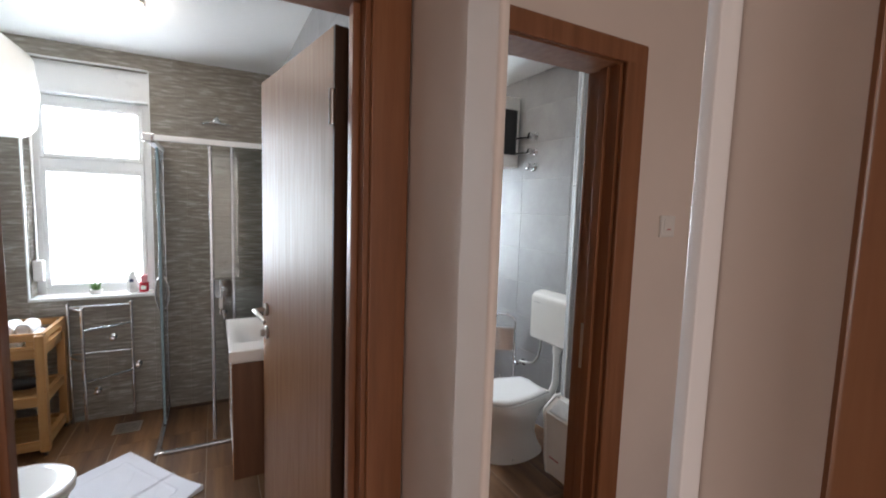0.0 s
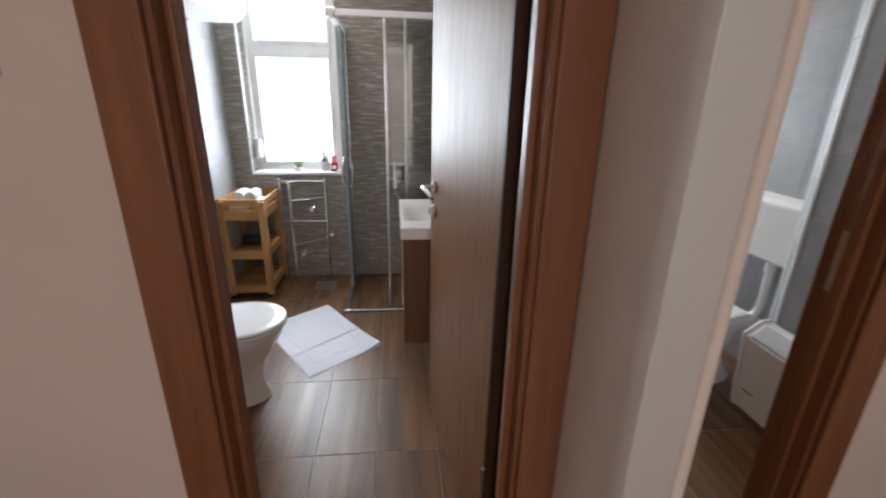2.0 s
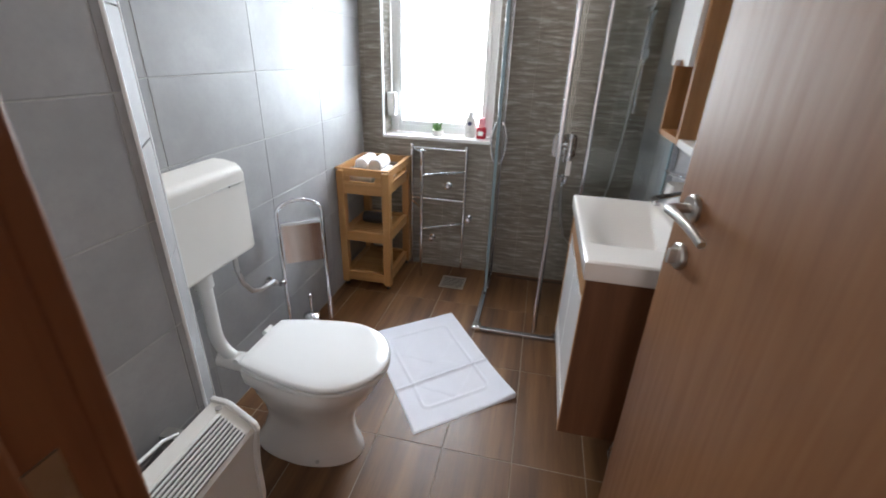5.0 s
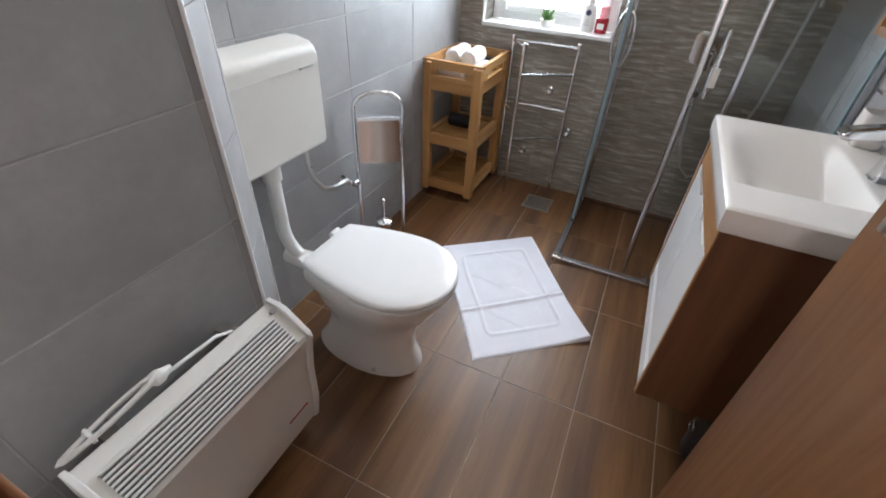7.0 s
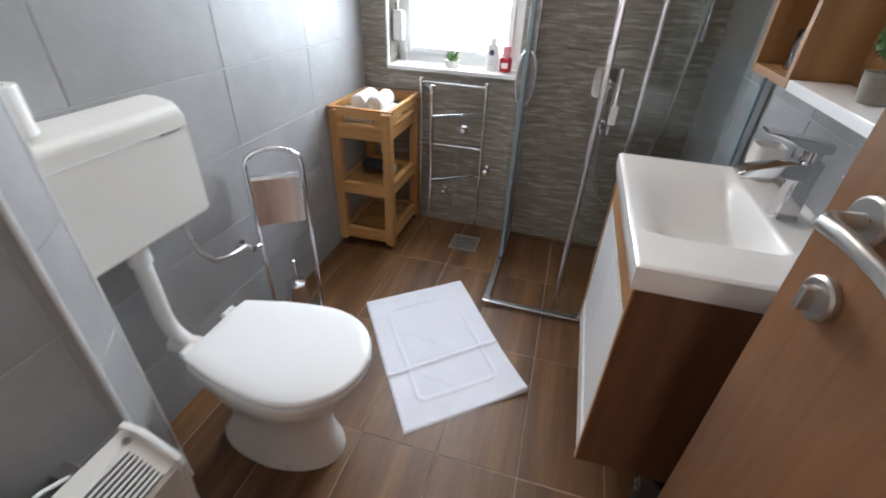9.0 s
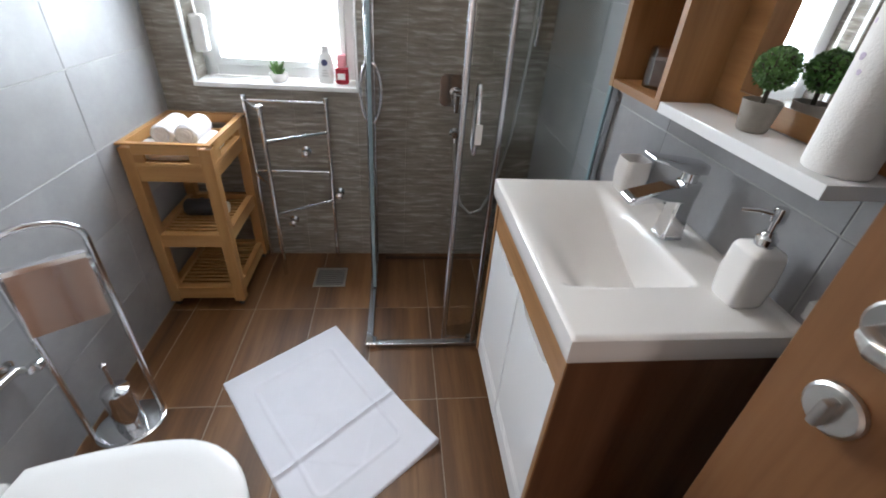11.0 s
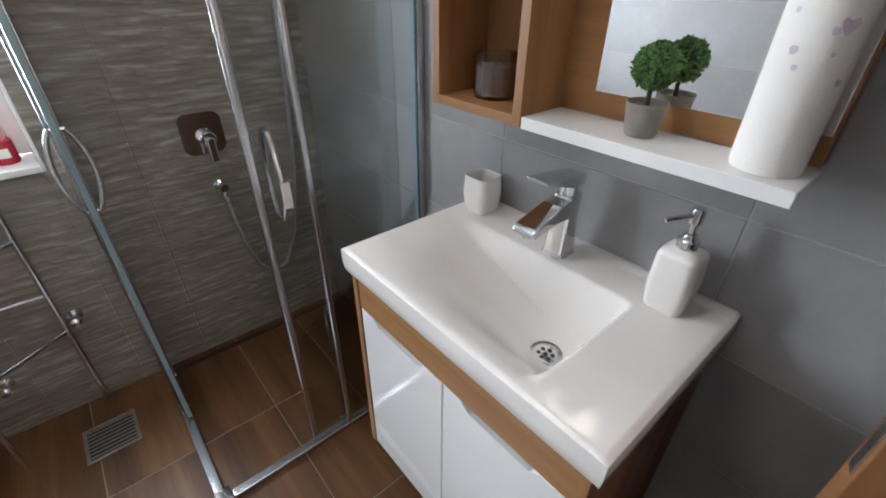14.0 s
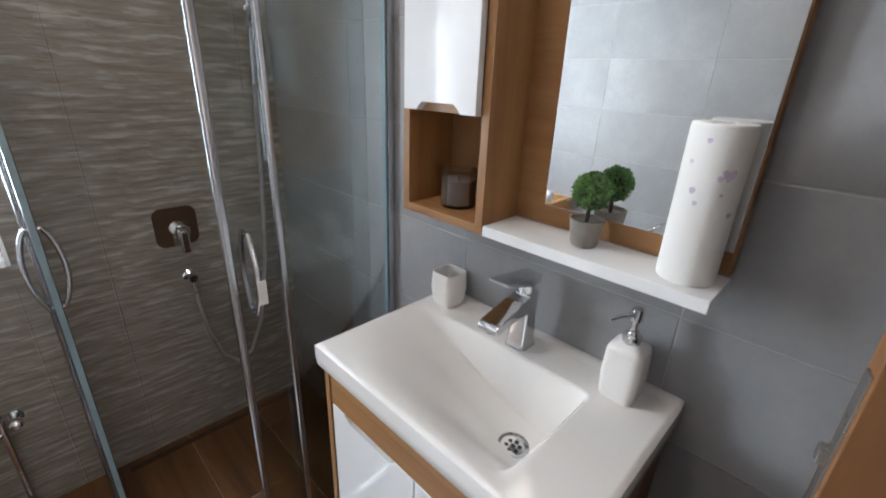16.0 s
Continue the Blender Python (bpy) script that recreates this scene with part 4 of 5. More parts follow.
def faucet():
    f = thing("basin_tap", (0.485, 2.585, 0.846), "chrome single-lever basin tap", "tap")
    x, y, z = 0.487, 2.585, 0.846
    body = loft([[(x + sx * w + dx, y + sy * d, z + h) for sx, sy in ((-1, -1), (1, -1), (1, 1), (-1, 1))] for w, d, dx, h in ((0.024, 0.023, 0.0, 0.0), (0.021, 0.02, 0.0, 0.006), (0.017, 0.0175, 0.002, 0.06), (0.018, 0.018, 0.004, 0.105))])
    bmesh.ops.bevel(body, geom=body.edges[:], offset=0.006, segments=3, profile=0.5, affect="EDGES")
    part("body", body, "chrome", f)
    spout = loft([[(cx, y + sy * d, cz + sz * h) for sy, sz in ((-1, -1), (1, -1), (1, 1), (-1, 1))] for cx, d, cz, h in ((x + 0.004, 0.018, z + 0.085, 0.017), (x - 0.04, 0.02, z + 0.083, 0.012), (x - 0.1, 0.0215, z + 0.072, 0.007), (x - 0.108, 0.0205, z + 0.069, 0.004))])
    bmesh.ops.bevel(spout, geom=spout.edges[:], offset=0.003, segments=2, profile=0.5, affect="EDGES")
    part("spout", spout, "chrome", f)
    part("neck", lathe([(0.015, 0.0), (0.0155, 0.016), (0.013, 0.018)], (x + 0.001, y, z + 0.103), 20), "chrome", f)
    lever = loft([[(cx, y + sy * d, cz + sz * h) for sy, sz in ((-1, -1), (1, -1), (1, 1), (-1, 1))] for cx, d, cz, h in ((x + 0.022, 0.017, z + 0.127, 0.008), (x - 0.015, 0.02, z + 0.13, 0.009), (x - 0.06, 0.021, z + 0.139, 0.004), (x - 0.088, 0.02, z + 0.145, 0.0022))])
    bmesh.ops.bevel(lever, geom=lever.edges[:], offset=0.0018, segments=2, profile=0.5, affect="EDGES")
    part("lever", lever, "chrome", f)
    f.scale = (1.12, 1.1, 1.22)
    part("aerator", lathe([(0.009, -0.006), (0.009, 0.0), (0.0, 0.0)], (x - 0.093, y, z + 0.066), 16), "steel", f)
    c = thing("tumbler", (0.5, 2.817, 0.846), "white square ceramic toothbrush tumbler on the basin", "tumbler")
    part("cup", lathe([(0.0, 0.0), (0.027, 0.0), (0.0315, 0.01), (0.035, 0.045), (0.033, 0.082), (0.032, 0.086), (0.03, 0.084), (0.032, 0.045), (0.025, 0.012), (0.0, 0.01)], (0.502, 2.814, 0.846), 40, "z", 0.6), "ceramic", c, "", 50)
    p = thing("soap_dispenser", (0.5, 2.335, 0.846), "white square ceramic soap dispenser with chrome pump", "soap dispenser")
    sx, sy = 0.494, 2.368
    part("bottle", lathe([(0.0, 0.0), (0.0285, 0.0), (0.0315, 0.007), (0.034, 0.05), (0.032, 0.098), (0.028, 0.106), (0.016, 0.111), (0.0, 0.111)], (sx, sy, 0.846), 44, "z", 0.6), "ceramic", p, "", 50)
    part("collar", lathe([(0.0155, 0.0), (0.016, 0.014), (0.012, 0.018), (0.009, 0.024), (0.0, 0.024)], (sx, sy, 0.957), 22), "chrome", p)
    part("pump_head", lathe([(0.0055, 0.0), (0.0055, 0.018), (0.0105, 0.02), (0.0105, 0.04), (0.009, 0.043), (0.0, 0.043)], (sx, sy, 0.98), 20), "chrome", p)
    part("spout", tube([(sx, sy, 1.011), (sx - 0.025, sy + 0.014, 1.012), (sx - 0.044, sy + 0.026, 1.008)], [0.0045, 0.004, 0.0035]), "chrome", p)


faucet()


# ---------------------------------------------------------------- mirror cabinet
def mirror_cabinet():
    c = thing("mirror_cabinet", (0.48, 2.57, 1.09), "oak wall cabinet with mirror, shelf and white door", "mirror cabinet")
    x0, ya, yb, z0, z1 = 0.415, 2.655, 2.885, 1.09, 1.72
    part("side_panel", box(x0, XR - 0.001, ya, ya + 0.018, z0, z1, 0.001), "oak", c)
    part("side_panel", box(x0, XR - 0.001, yb - 0.018, yb, z0, z1, 0.001), "oak", c)
    for z in (z0, 1.307, z1 - 0.018):
        part("board", box(x0 + 0.001, XR - 0.001, ya + 0.018, yb - 0.018, z, z + 0.018, 0.001), "oak_y", c)
    part("back_panel", box(XR - 0.01, XR - 0.002, ya + 0.018, yb - 0.018, z0 + 0.018, z1 - 0.018), "oak", c)
    a, b, lo, hi = ya + 0.019, yb - 0.019, 1.308, z1 - 0.004
    m = (a + b) / 2
    cut = [(a, lo), (m - 0.058, lo)] + [(m - 0.05, lo + 0.012), (m - 0.042, lo + 0.018), (m + 0.042, lo + 0.018), (m + 0.05, lo + 0.012)] + [(m + 0.058, lo), (b, lo), (b, hi), (a, hi)]
    d = prism(cut, x0 - 0.016, x0 - 0.0005, "x")
    bmesh.ops.bevel(d, geom=d.edges[:], offset=0.0015, segments=2, profile=0.5, affect="EDGES")
    part("door", d, "lacquer", c, "white gloss lacquered door")
    ym0 = 2.264
    part("mirror_board", box(0.5245, XR - 0.001, ym0, ya - 0.0005, 1.11, z1, 0.001), "oak_y", c, "oak board behind the mirror")
    glass = part("mirror", box(0.52, 0.5242, ym0 + 0.003, 2.588, 1.148, z1 - 0.002, 0.0012), "mirror", c, "clear mirror glass")
    part("shelf", box(x0 + 0.001, 0.524, 2.26, ya - 0.001, 1.088, 1.109, 0.002), "lacquer", c, "white shelf board")
    j = thing("candle_jar", (0.5, 2.815, 1.108), "glass candle jar with mauve-grey wax", "candle")
    at = (0.485, 2.783, 1.1085)
    part("jar", lathe([(0.0, 0.0), (0.037, 0.0), (0.0395, 0.004), (0.0395, 0.078), (0.038, 0.081), (0.0365, 0.078), (0.0365, 0.006), (0.0, 0.006)], at, 32), "jar", j)
    part("wax", lathe([(0.0, 0.007), (0.036, 0.007), (0.036, 0.058), (0.0, 0.055)], at, 32), "wax", j, "mauve-grey wax")
    part("wick", tube([(at[0], at[1], at[2] + 0.055), (at[0] + 0.001, at[1], at[2] + 0.064)], 0.0009, 6), "dark", j)


mirror_cabinet()


def topiary(name, at, pot, ball_at, ball_r, leaves, label):
    t = thing(name, at, label, "potted plant")
    part("pot", lathe(pot, at, 36), "clay", t, "grey-brown cement pot")
    part("trunk", tube([at + Vector((0, 0, pot[-1][1])), at + Vector((0.001, 0.001, pot[-1][1] + 0.02)), at + Vector((0, 0, ball_at))], 0.0035, 8), "stem", t)
    rng = random.Random(5)
    bm = bmesh.new()
    c = at + Vector((0, 0, ball_at))
    for _ in range(leaves):
        d = Vector((rng.gauss(0, 1), rng.gauss(0, 1), rng.gauss(0, 1))).normalized()
        lump = 1 + 0.09 * noise.noise(d * 3.1)
        p = c + d * ball_r * lump * rng.uniform(0.8, 1.02)
        side = d.orthogonal().normalized()
        side.rotate(Matrix.Rotation(rng.uniform(0, math.tau), 3, d))
        tip = (d * rng.uniform(0.3, 1.0) + side).normalized()
        wide = tip.cross(d).normalized()
        ln, w = rng.uniform(0.0042, 0.0072), rng.uniform(0.0017, 0.0027)
        vs = [bm.verts.new(q) for q in (p, p + tip * ln * 0.5 + wide * w, p + tip * ln + d * 0.001, p + tip * ln * 0.5 - wide * w)]
        bm.faces.new(vs)
    core = bmesh.new()
    bmesh.ops.create_icosphere(core, subdivisions=3, radius=ball_r * 0.84)
    bmesh.ops.translate(core, vec=c, verts=core.verts)
    part("core", core, "stem", t)
    part("foliage", bm, "leaf_green", t, "dense round green foliage")


topiary("topiary_plant", Vector((0.476, 2.476, 1.1095)), [(0.0, 0.0), (0.0205, 0.0), (0.023, 0.004), (0.0285, 0.046), (0.029, 0.048), (0.027, 0.048), (0.025, 0.041), (0.0, 0.041)], 0.095, 0.029, 1700, "small round artificial boxwood in a grey pot")


def towel_roll():
    t = thing("paper_towel_roll", (0.474, 2.311, 1.1095), "standing roll of white paper towel with lilac print", "paper towel")
    bm = lathe([(0.018, 0.0), (0.038, 0.0), (0.0395, 0.004), (0.0395, 0.216), (0.038, 0.22), (0.018, 0.22), (0.018, 0.0)], (0.474, 2.311, 1.1095), 48)
    for v in bm.verts:
        v.co.x += 0.0012 * noise.noise(v.co * 40)
        v.co.y += 0.0012 * noise.noise(v.co * 40 + Vector((5, 0, 0)))
    part("paper", bm, "paper", t)
    heart = [(0.0, -0.009), (0.006, -0.002), (0.009, 0.004), (0.006, 0.008), (0.0, 0.005), (-0.006, 0.008), (-0.009, 0.004), (-0.006, -0.002)]
    hb = prism(heart, 0, 0.0004, "x")
    bmesh.ops.transform(hb, matrix=Matrix.Translation((0.474 + 0.0396 * math.cos(radians(222)), 2.311 + 0.0396 * math.sin(radians(222)), 1.268)) @ Matrix.Rotation(radians(222), 4, "Z"), verts=hb.verts)
    part("printed_heart", hb, "paper_print", t)
    rng = random.Random(3)
    for k in range(7):
        a, z, s = rng.uniform(150, 260), rng.uniform(1.13, 1.31), rng.uniform(0.0022, 0.0048)
        p = Vector((0.474 + 0.0398 * math.cos(radians(a)), 2.311 + 0.0398 * math.sin(radians(a)), z))
        out = [(s * math.cos(q * math.tau / 9) * (1 + 0.35 * math.sin(q * 2.3)), s * math.sin(q * math.tau / 9)) for q in range(9)]
        b = prism(out, 0, 0.0004, "x")
        bmesh.ops.transform(b, matrix=Matrix.Translation(p) @ Matrix.Rotation(radians(a), 4, "Z"), verts=b.verts)
        part("printed_flower", b, "paper_print", t)


towel_roll()


def sill_things():
    p = thing("succulent_plant", (-0.6, 3.86, WZ0), "small green succulent in a white pot on the sill", "potted plant")
    part("pot", lathe([(0.0, 0.0), (0.025, 0.0), (0.034, 0.012), (0.038, 0.034), (0.035, 0.034), (0.032, 0.026), (0.0, 0.026)], (-0.6, 3.845, WZ0), 28), "ceramic", p)
    rng = random.Random(8)
    for k in range(11):
        a, tilt, ln = k * 2.4, rng.uniform(0.3, 1.1), rng.uniform(0.035, 0.065)
        d = Vector((math.cos(a) * math.sin(tilt), math.sin(a) * math.sin(tilt), math.cos(tilt)))
        b0 = Vector((-0.6, 3.845, WZ0 + 0.024))
        part("leaf", tube([b0, b0 + d * ln * 0.4, b0 + d * ln * 0.8 + Vector((0, 0, 0.003)), b0 + d * ln + Vector((0, 0, 0.006))], [0.005, 0.0075, 0.005, 0.0008], 8), "leaf_green", p)
    b = thing("lotion_bottle", (-0.4, 3.86, WZ0), "white lotion bottle with a dark round mark", "bottle")
    bm = lathe([(0.0, 0.0), (0.028, 0.0), (0.031, 0.006), (0.032, 0.09), (0.026, 0.115), (0.016, 0.122), (0.016, 0.15), (0.0, 0.152)], (-0.4, 3.855, WZ0), 28)
    bmesh.ops.scale(bm, vec=(1, 0.6, 1), verts=bm.verts, space=Matrix.Translation((0.4, -3.855, 0)))
    part("bottle", bm, "plastic", b)
    part("mark", lathe([(0.013, 0.0), (0.013, -0.0012), (0.0, -0.0012)], (-0.402, 3.8352, WZ0 + 0.085), 20, "y"), "label_dark", b, "dark blue round mark")
    for k in range(3):
        part("print_bar", box(-0.418 + 0.003 * k, -0.386 - 0.004 * k, 3.8345, 3.836, WZ0 + 0.03 + 0.011 * k, WZ0 + 0.034 + 0.011 * k), "steel", b)
    r = thing("red_bottle", (-0.335, 3.86, WZ0), "red shower gel bottle with a pink pump top", "bottle")
    part("bottle", lathe([(0.0, 0.0), (0.027, 0.0), (0.029, 0.005), (0.0295, 0.062), (0.026, 0.066), (0.0, 0.068)], (-0.333, 3.86, WZ0), 26), "red", r)
    part("upper", lathe([(0.02, 0.066), (0.021, 0.115), (0.014, 0.12), (0.0, 0.122)], (-0.333, 3.86, WZ0), 22), "pink", r)
    part("label", box(-0.35, -0.318, 3.829, 3.831, WZ0 + 0.02, WZ0 + 0.045), "paper", r)


sill_things()


# ---------------------------------------------------------------- shower
SX, SY, SZ = -0.2, 3.1, 1.86


def shower():
    s = thing("shower_enclosure", (SX, SY, 0), "square glass shower enclosure with sliding doors standing open", "shower enclosure")
    part("bottom_rail", box(SX + 0.03, XR - 0.001, SY - 0.014, SY + 0.014, 0.001, 0.024, 0.004), "aluminium", s)
    part("bottom_rail", box(SX - 0.014, SX + 0.014, SY + 0.03, YF - 0.001, 0.001, 0.024, 0.004), "aluminium", s)
    part("corner_block", box(SX - 0.017, SX + 0.03, SY - 0.017, SY + 0.03, 0.001, 0.03, 0.006, 3), "chrome", s)
    part("top_rail", box(SX + 0.03, XR - 0.001, SY - 0.018, SY + 0.018, SZ - 0.032, SZ, 0.004), "lacquer", s, "white-looking top rail")
    part("top_rail", box(SX - 0.018, SX + 0.018, SY + 0.03, YF - 0.001, SZ - 0.032, SZ, 0.004), "lacquer", s)
    part("corner_block", box(SX - 0.024, SX + 0.031, SY - 0.024, SY + 0.031, SZ - 0.04, SZ + 0.006, 0.006, 3), "chrome", s)
    part("wall_profile", box(XR - 0.026, XR - 0.001, SY - 0.014, SY + 0.012, 0.025, SZ - 0.033, 0.003), "aluminium", s)
    part("wall_profile", box(SX - 0.013, SX + 0.013, YF - 0.026, YF - 0.001, 0.025, SZ - 0.033, 0.003), "aluminium", s)
    part("seal", box(XR - 0.031, XR - 0.0265, SY - 0.01, SY + 0.004, 0.025, SZ - 0.033), "seal", s, "aqua seal strip")
    def pane(name, *b):
        p = part(name, box(*b, 0.0015, 1), "glass", s, "clear safety glass")
        p.visible_shadow = False
        return p
    # front: fixed pane by the wall, door slid behind it
    pane("fixed_pane", 0.22, XR - 0.027, SY - 0.009, SY - 0.004, 0.025, SZ - 0.033)
    part("pane_edge", box(0.205, 0.222, SY - 0.015, SY - 0.001, 0.025, SZ - 0.033, 0.0058, 3), "aluminium", s)
    d1 = pane("door", 0.108, 0.475, SY + 0.004, SY + 0.009, 0.035, SZ - 0.033)
    part("door_edge", box(0.088, 0.108, SY - 0.001, SY + 0.015, 0.035, SZ - 0.033, 0.0058, 3), "aluminium", d1)
    # side: the same along the other rail
    pane("fixed_pane", SX - 0.009, SX - 0.004, 3.50, YF - 0.027, 0.025, SZ - 0.033)
    part("pane_edge", box(SX - 0.013, SX + 0.001, 3.535, 3.548, 0.025, SZ - 0.033, 0.0058, 3), "aluminium", s)
    d2 = pane("door", SX + 0.004, SX + 0.009, 3.475, YF - 0.03, 0.035, SZ - 0.033)
    part("door_edge", box(SX - 0.001, SX + 0.015, 3.452, 3.476, 0.035, SZ - 0.033, 0.0058, 3), "aluminium", d2)
    part("door_seal", box(SX + 0.0, SX + 0.013, 3.4465, 3.4515, 0.035, SZ - 0.033), "seal", d2)

    def bow(parent, base, along, out, z0, z1):
        a = Vector(base)
        pts = []
        for k in range(13):
            f = k / 12
            pts.append(a + Vector(out) * (0.012 + 0.024 * math.sin(math.pi * f) ** 0.7) + Vector((0, 0, z0 + (z1 - z0) * f)))
        pts = [a + Vector((0, 0, z0))] + pts + [a + Vector((0, 0, z1))]
        part("handle", tube(pts, 0.0065, 12), "chrome", parent, "bow-shaped chrome handle")
    for sgn in (-1, 1):
        bow(d1, (0.14, SY + 0.0065 + sgn * 0.003, 0), "z", (0, sgn, 0), 0.83, 1.03)
        bow(d2, (SX + 0.0065 + sgn * 0.003, 3.52, 0), "z", (sgn, 0, 0), 0.79, 1.0)
    part("paper_tag", box(0.132, 0.152, SY - 0.047, SY - 0.0455, 0.87, 0.93), "paper", d1, "white paper tag on the handle")
    for x in (0.2, 0.45):
        part("roller", lathe([(0.011, -0.004), (0.012, 0.0), (0.011, 0.004)], (x, SY + 0.012, 0.034), 14, "y"), "chrome", d1)
    for y in (3.5, 3.68):
        part("roller", lathe([(0.011, -0.004), (0.012, 0.0), (0.011, 0.004)], (SX + 0.013, y, 0.034), 14, "x"), "chrome", d2)

    m = thing("shower_mixer", (0.157, YF, 0.86), "chrome concealed shower mixer with square plate", "shower mixer")
    plate = box(0.157 - 0.066, 0.157 + 0.066, YF - 0.008, YF - 0.0005, 0.86 - 0.068, 0.86 + 0.068)
    bmesh.ops.bevel(plate, geom=[e for e in plate.edges if abs(e.verts[0].co.y - e.verts[1].co.y) > 0.001], offset=0.028, segments=6, profile=0.5, affect="EDGES")
    part("plate", plate, "chrome", m)
    part("hub", lathe([(0.026, -0.008), (0.026, -0.035), (0.022, -0.04), (0.0, -0.04)], (0.165, YF, 0.845), 24, "y"), "chrome", m)
    part("lever", box(0.152, 0.18, YF - 0.058, YF - 0.036, 0.775, 0.855, 0.006, 3), "chrome", m)
    o = thing("hand_shower", (0.17, YF, 0.67), "chrome shower outlet with hose and hand shower on a rail", "hand shower")
    part("outlet", lathe([(0.024, 0.0), (0.024, -0.006), (0.014, -0.016), (0.014, -0.045), (0.0, -0.046)], (0.17, YF - 0.001, 0.672), 20, "y"), "chrome", o)
    part("outlet", tube([(0.17, YF - 0.03, 0.672), (0.17, YF - 0.032, 0.635)], 0.01), "chrome", o)
    hose = [(0.17, YF - 0.032, 0.64), (0.175, YF - 0.034, 0.56), (0.19, YF - 0.036, 0.44), (0.225, YF - 0.036, 0.32), (0.275, YF - 0.036, 0.27), (0.33, YF - 0.036, 0.29), (0.385, YF - 0.038, 0.42), (0.43, YF - 0.04, 0.68), (0.452, YF - 0.044, 1.0), (0.46, YF - 0.055, 1.32)]
    part("hose", tube(hose, 0.0065, 10), "steel", o, "flexible steel hose")
    part("rail", tube([(0.475, YF - 0.045, 1.06), (0.475, YF - 0.045, 1.66)], 0.009), "chrome", o)
    for z in (1.08, 1.64):
        part("bracket", tube([(0.475, YF - 0.001, z), (0.475, YF - 0.045, z)], 0.011), "chrome", o)
    part("slider", box(0.458, 0.492, YF - 0.068, YF - 0.03, 1.32, 1.37, 0.006, 3), "chrome", o)
    part("hand_piece", tube([(0.46, YF - 0.06, 1.32), (0.46, YF - 0.075, 1.42), (0.458, YF - 0.1, 1.51), (0.458, YF - 0.115, 1.54)], [0.01, 0.012, 0.018, 0.03]), "chrome", o)
    h = thing("rain_shower_head", (0.14, YF, 2.05), "round chrome rain shower head on a wall arm", "shower head")
    part("arm", tube([(0.14, YF - 0.001, 2.07), (0.14, YF - 0.2, 2.07), (0.14, YF - 0.26, 2.065), (0.14, YF - 0.285, 2.045), (0.14, YF - 0.29, 2.025)], 0.011), "chrome", h)
    part("rose", lathe([(0.028, 0.0), (0.028, -0.006), (0.012, -0.014)], (0.14, YF - 0.001, 2.07), 20, "y"), "chrome", h)
    part("head", lathe([(0.0, 0.0), (0.096, 0.0), (0.1, 0.004), (0.098, 0.008), (0.03, 0.014), (0.018, 0.03), (0.0, 0.03)], (0.14, YF - 0.29, 2.0), 40), "chrome", h)
    d = thing("shower_channel_drain", (0.2, YF - 0.03, 0), "narrow steel channel drain along the wall", "drain")
    part("channel", box(-0.15, XR - 0.05, YF - 0.055, YF - 0.03, -0.003, 0.0025, 0.001), "edge", d)


shower()


def floor_drain():
    d = thing("floor_drain", (-0.413, 3.57, 0), "square steel floor drain grate in the tiles", "drain")
    cx, cy, h = -0.413, 3.57, 0.075
    for a in ((cx - h, cx + h, cy - h, cy - h + 0.01), (cx - h, cx + h, cy + h - 0.01, cy + h), (cx - h, cx - h + 0.01, cy - h + 0.01, cy + h - 0.01), (cx + h - 0.01, cx + h, cy - h + 0.01, cy + h - 0.01)):
        part("frame", box(*a, -0.001, 0.003, 0.001), "steel", d)
    # thin black sheet stands for the shade below the grate bars
    part("well", box(cx - h + 0.01, cx + h - 0.01, cy - h + 0.01, cy + h - 0.01, -0.002, 0.0006), "dark", d, "black sheet for the shade in the drain well")
    for k in range(8):
        y = cy - h + 0.016 + k * 0.0162
        part("bar", box(cx - h + 0.01, cx + h - 0.01, y, y + 0.007, 0.0007, 0.0026), "steel", d)


floor_drain()


def waste_bin():
    b = thing("waste_bin", (0.46, 2.35, 0), "small black waste bin with a chrome handle ring", "waste bin")
    at = (0.46, 2.35, 0.001)
    part("bucket", lathe([(0.0, 0.0), (0.085, 0.0), (0.088, 0.005), (0.09, 0.19), (0.086, 0.196), (0.0, 0.2)], at, 32), "dark", b)
    ring = [(0.37 - 0.004, 2.35 + 0.022 * math.cos(a * math.tau / 16), 0.12 + 0.022 * math.sin(a * math.tau / 16)) for a in range(16)]
    part("ring", tube(ring, 0.003, 8, closed=True), "chrome", b)


waste_bin()


# ---------------------------------------------------------------- lamps and hall things
def ceiling_lamp():
    l = thing("ceiling_lamp", (-0.32, 2.88, ZC), "round white opal ceiling lamp, switched on", "ceiling lamp")
    part("base", lathe([(0.15, 0.0), (0.15, -0.015), (0.14, -0.02)], (-0.32, 2.88, ZC), 40), "plastic", l)
    part("shade", lathe([(0.145, -0.016), (0.148, -0.03), (0.13, -0.058), (0.08, -0.075), (0.0, -0.08)], (-0.32, 2.88, ZC), 40), "lamp", l, "glowing opal glass shade")


ceiling_lamp()


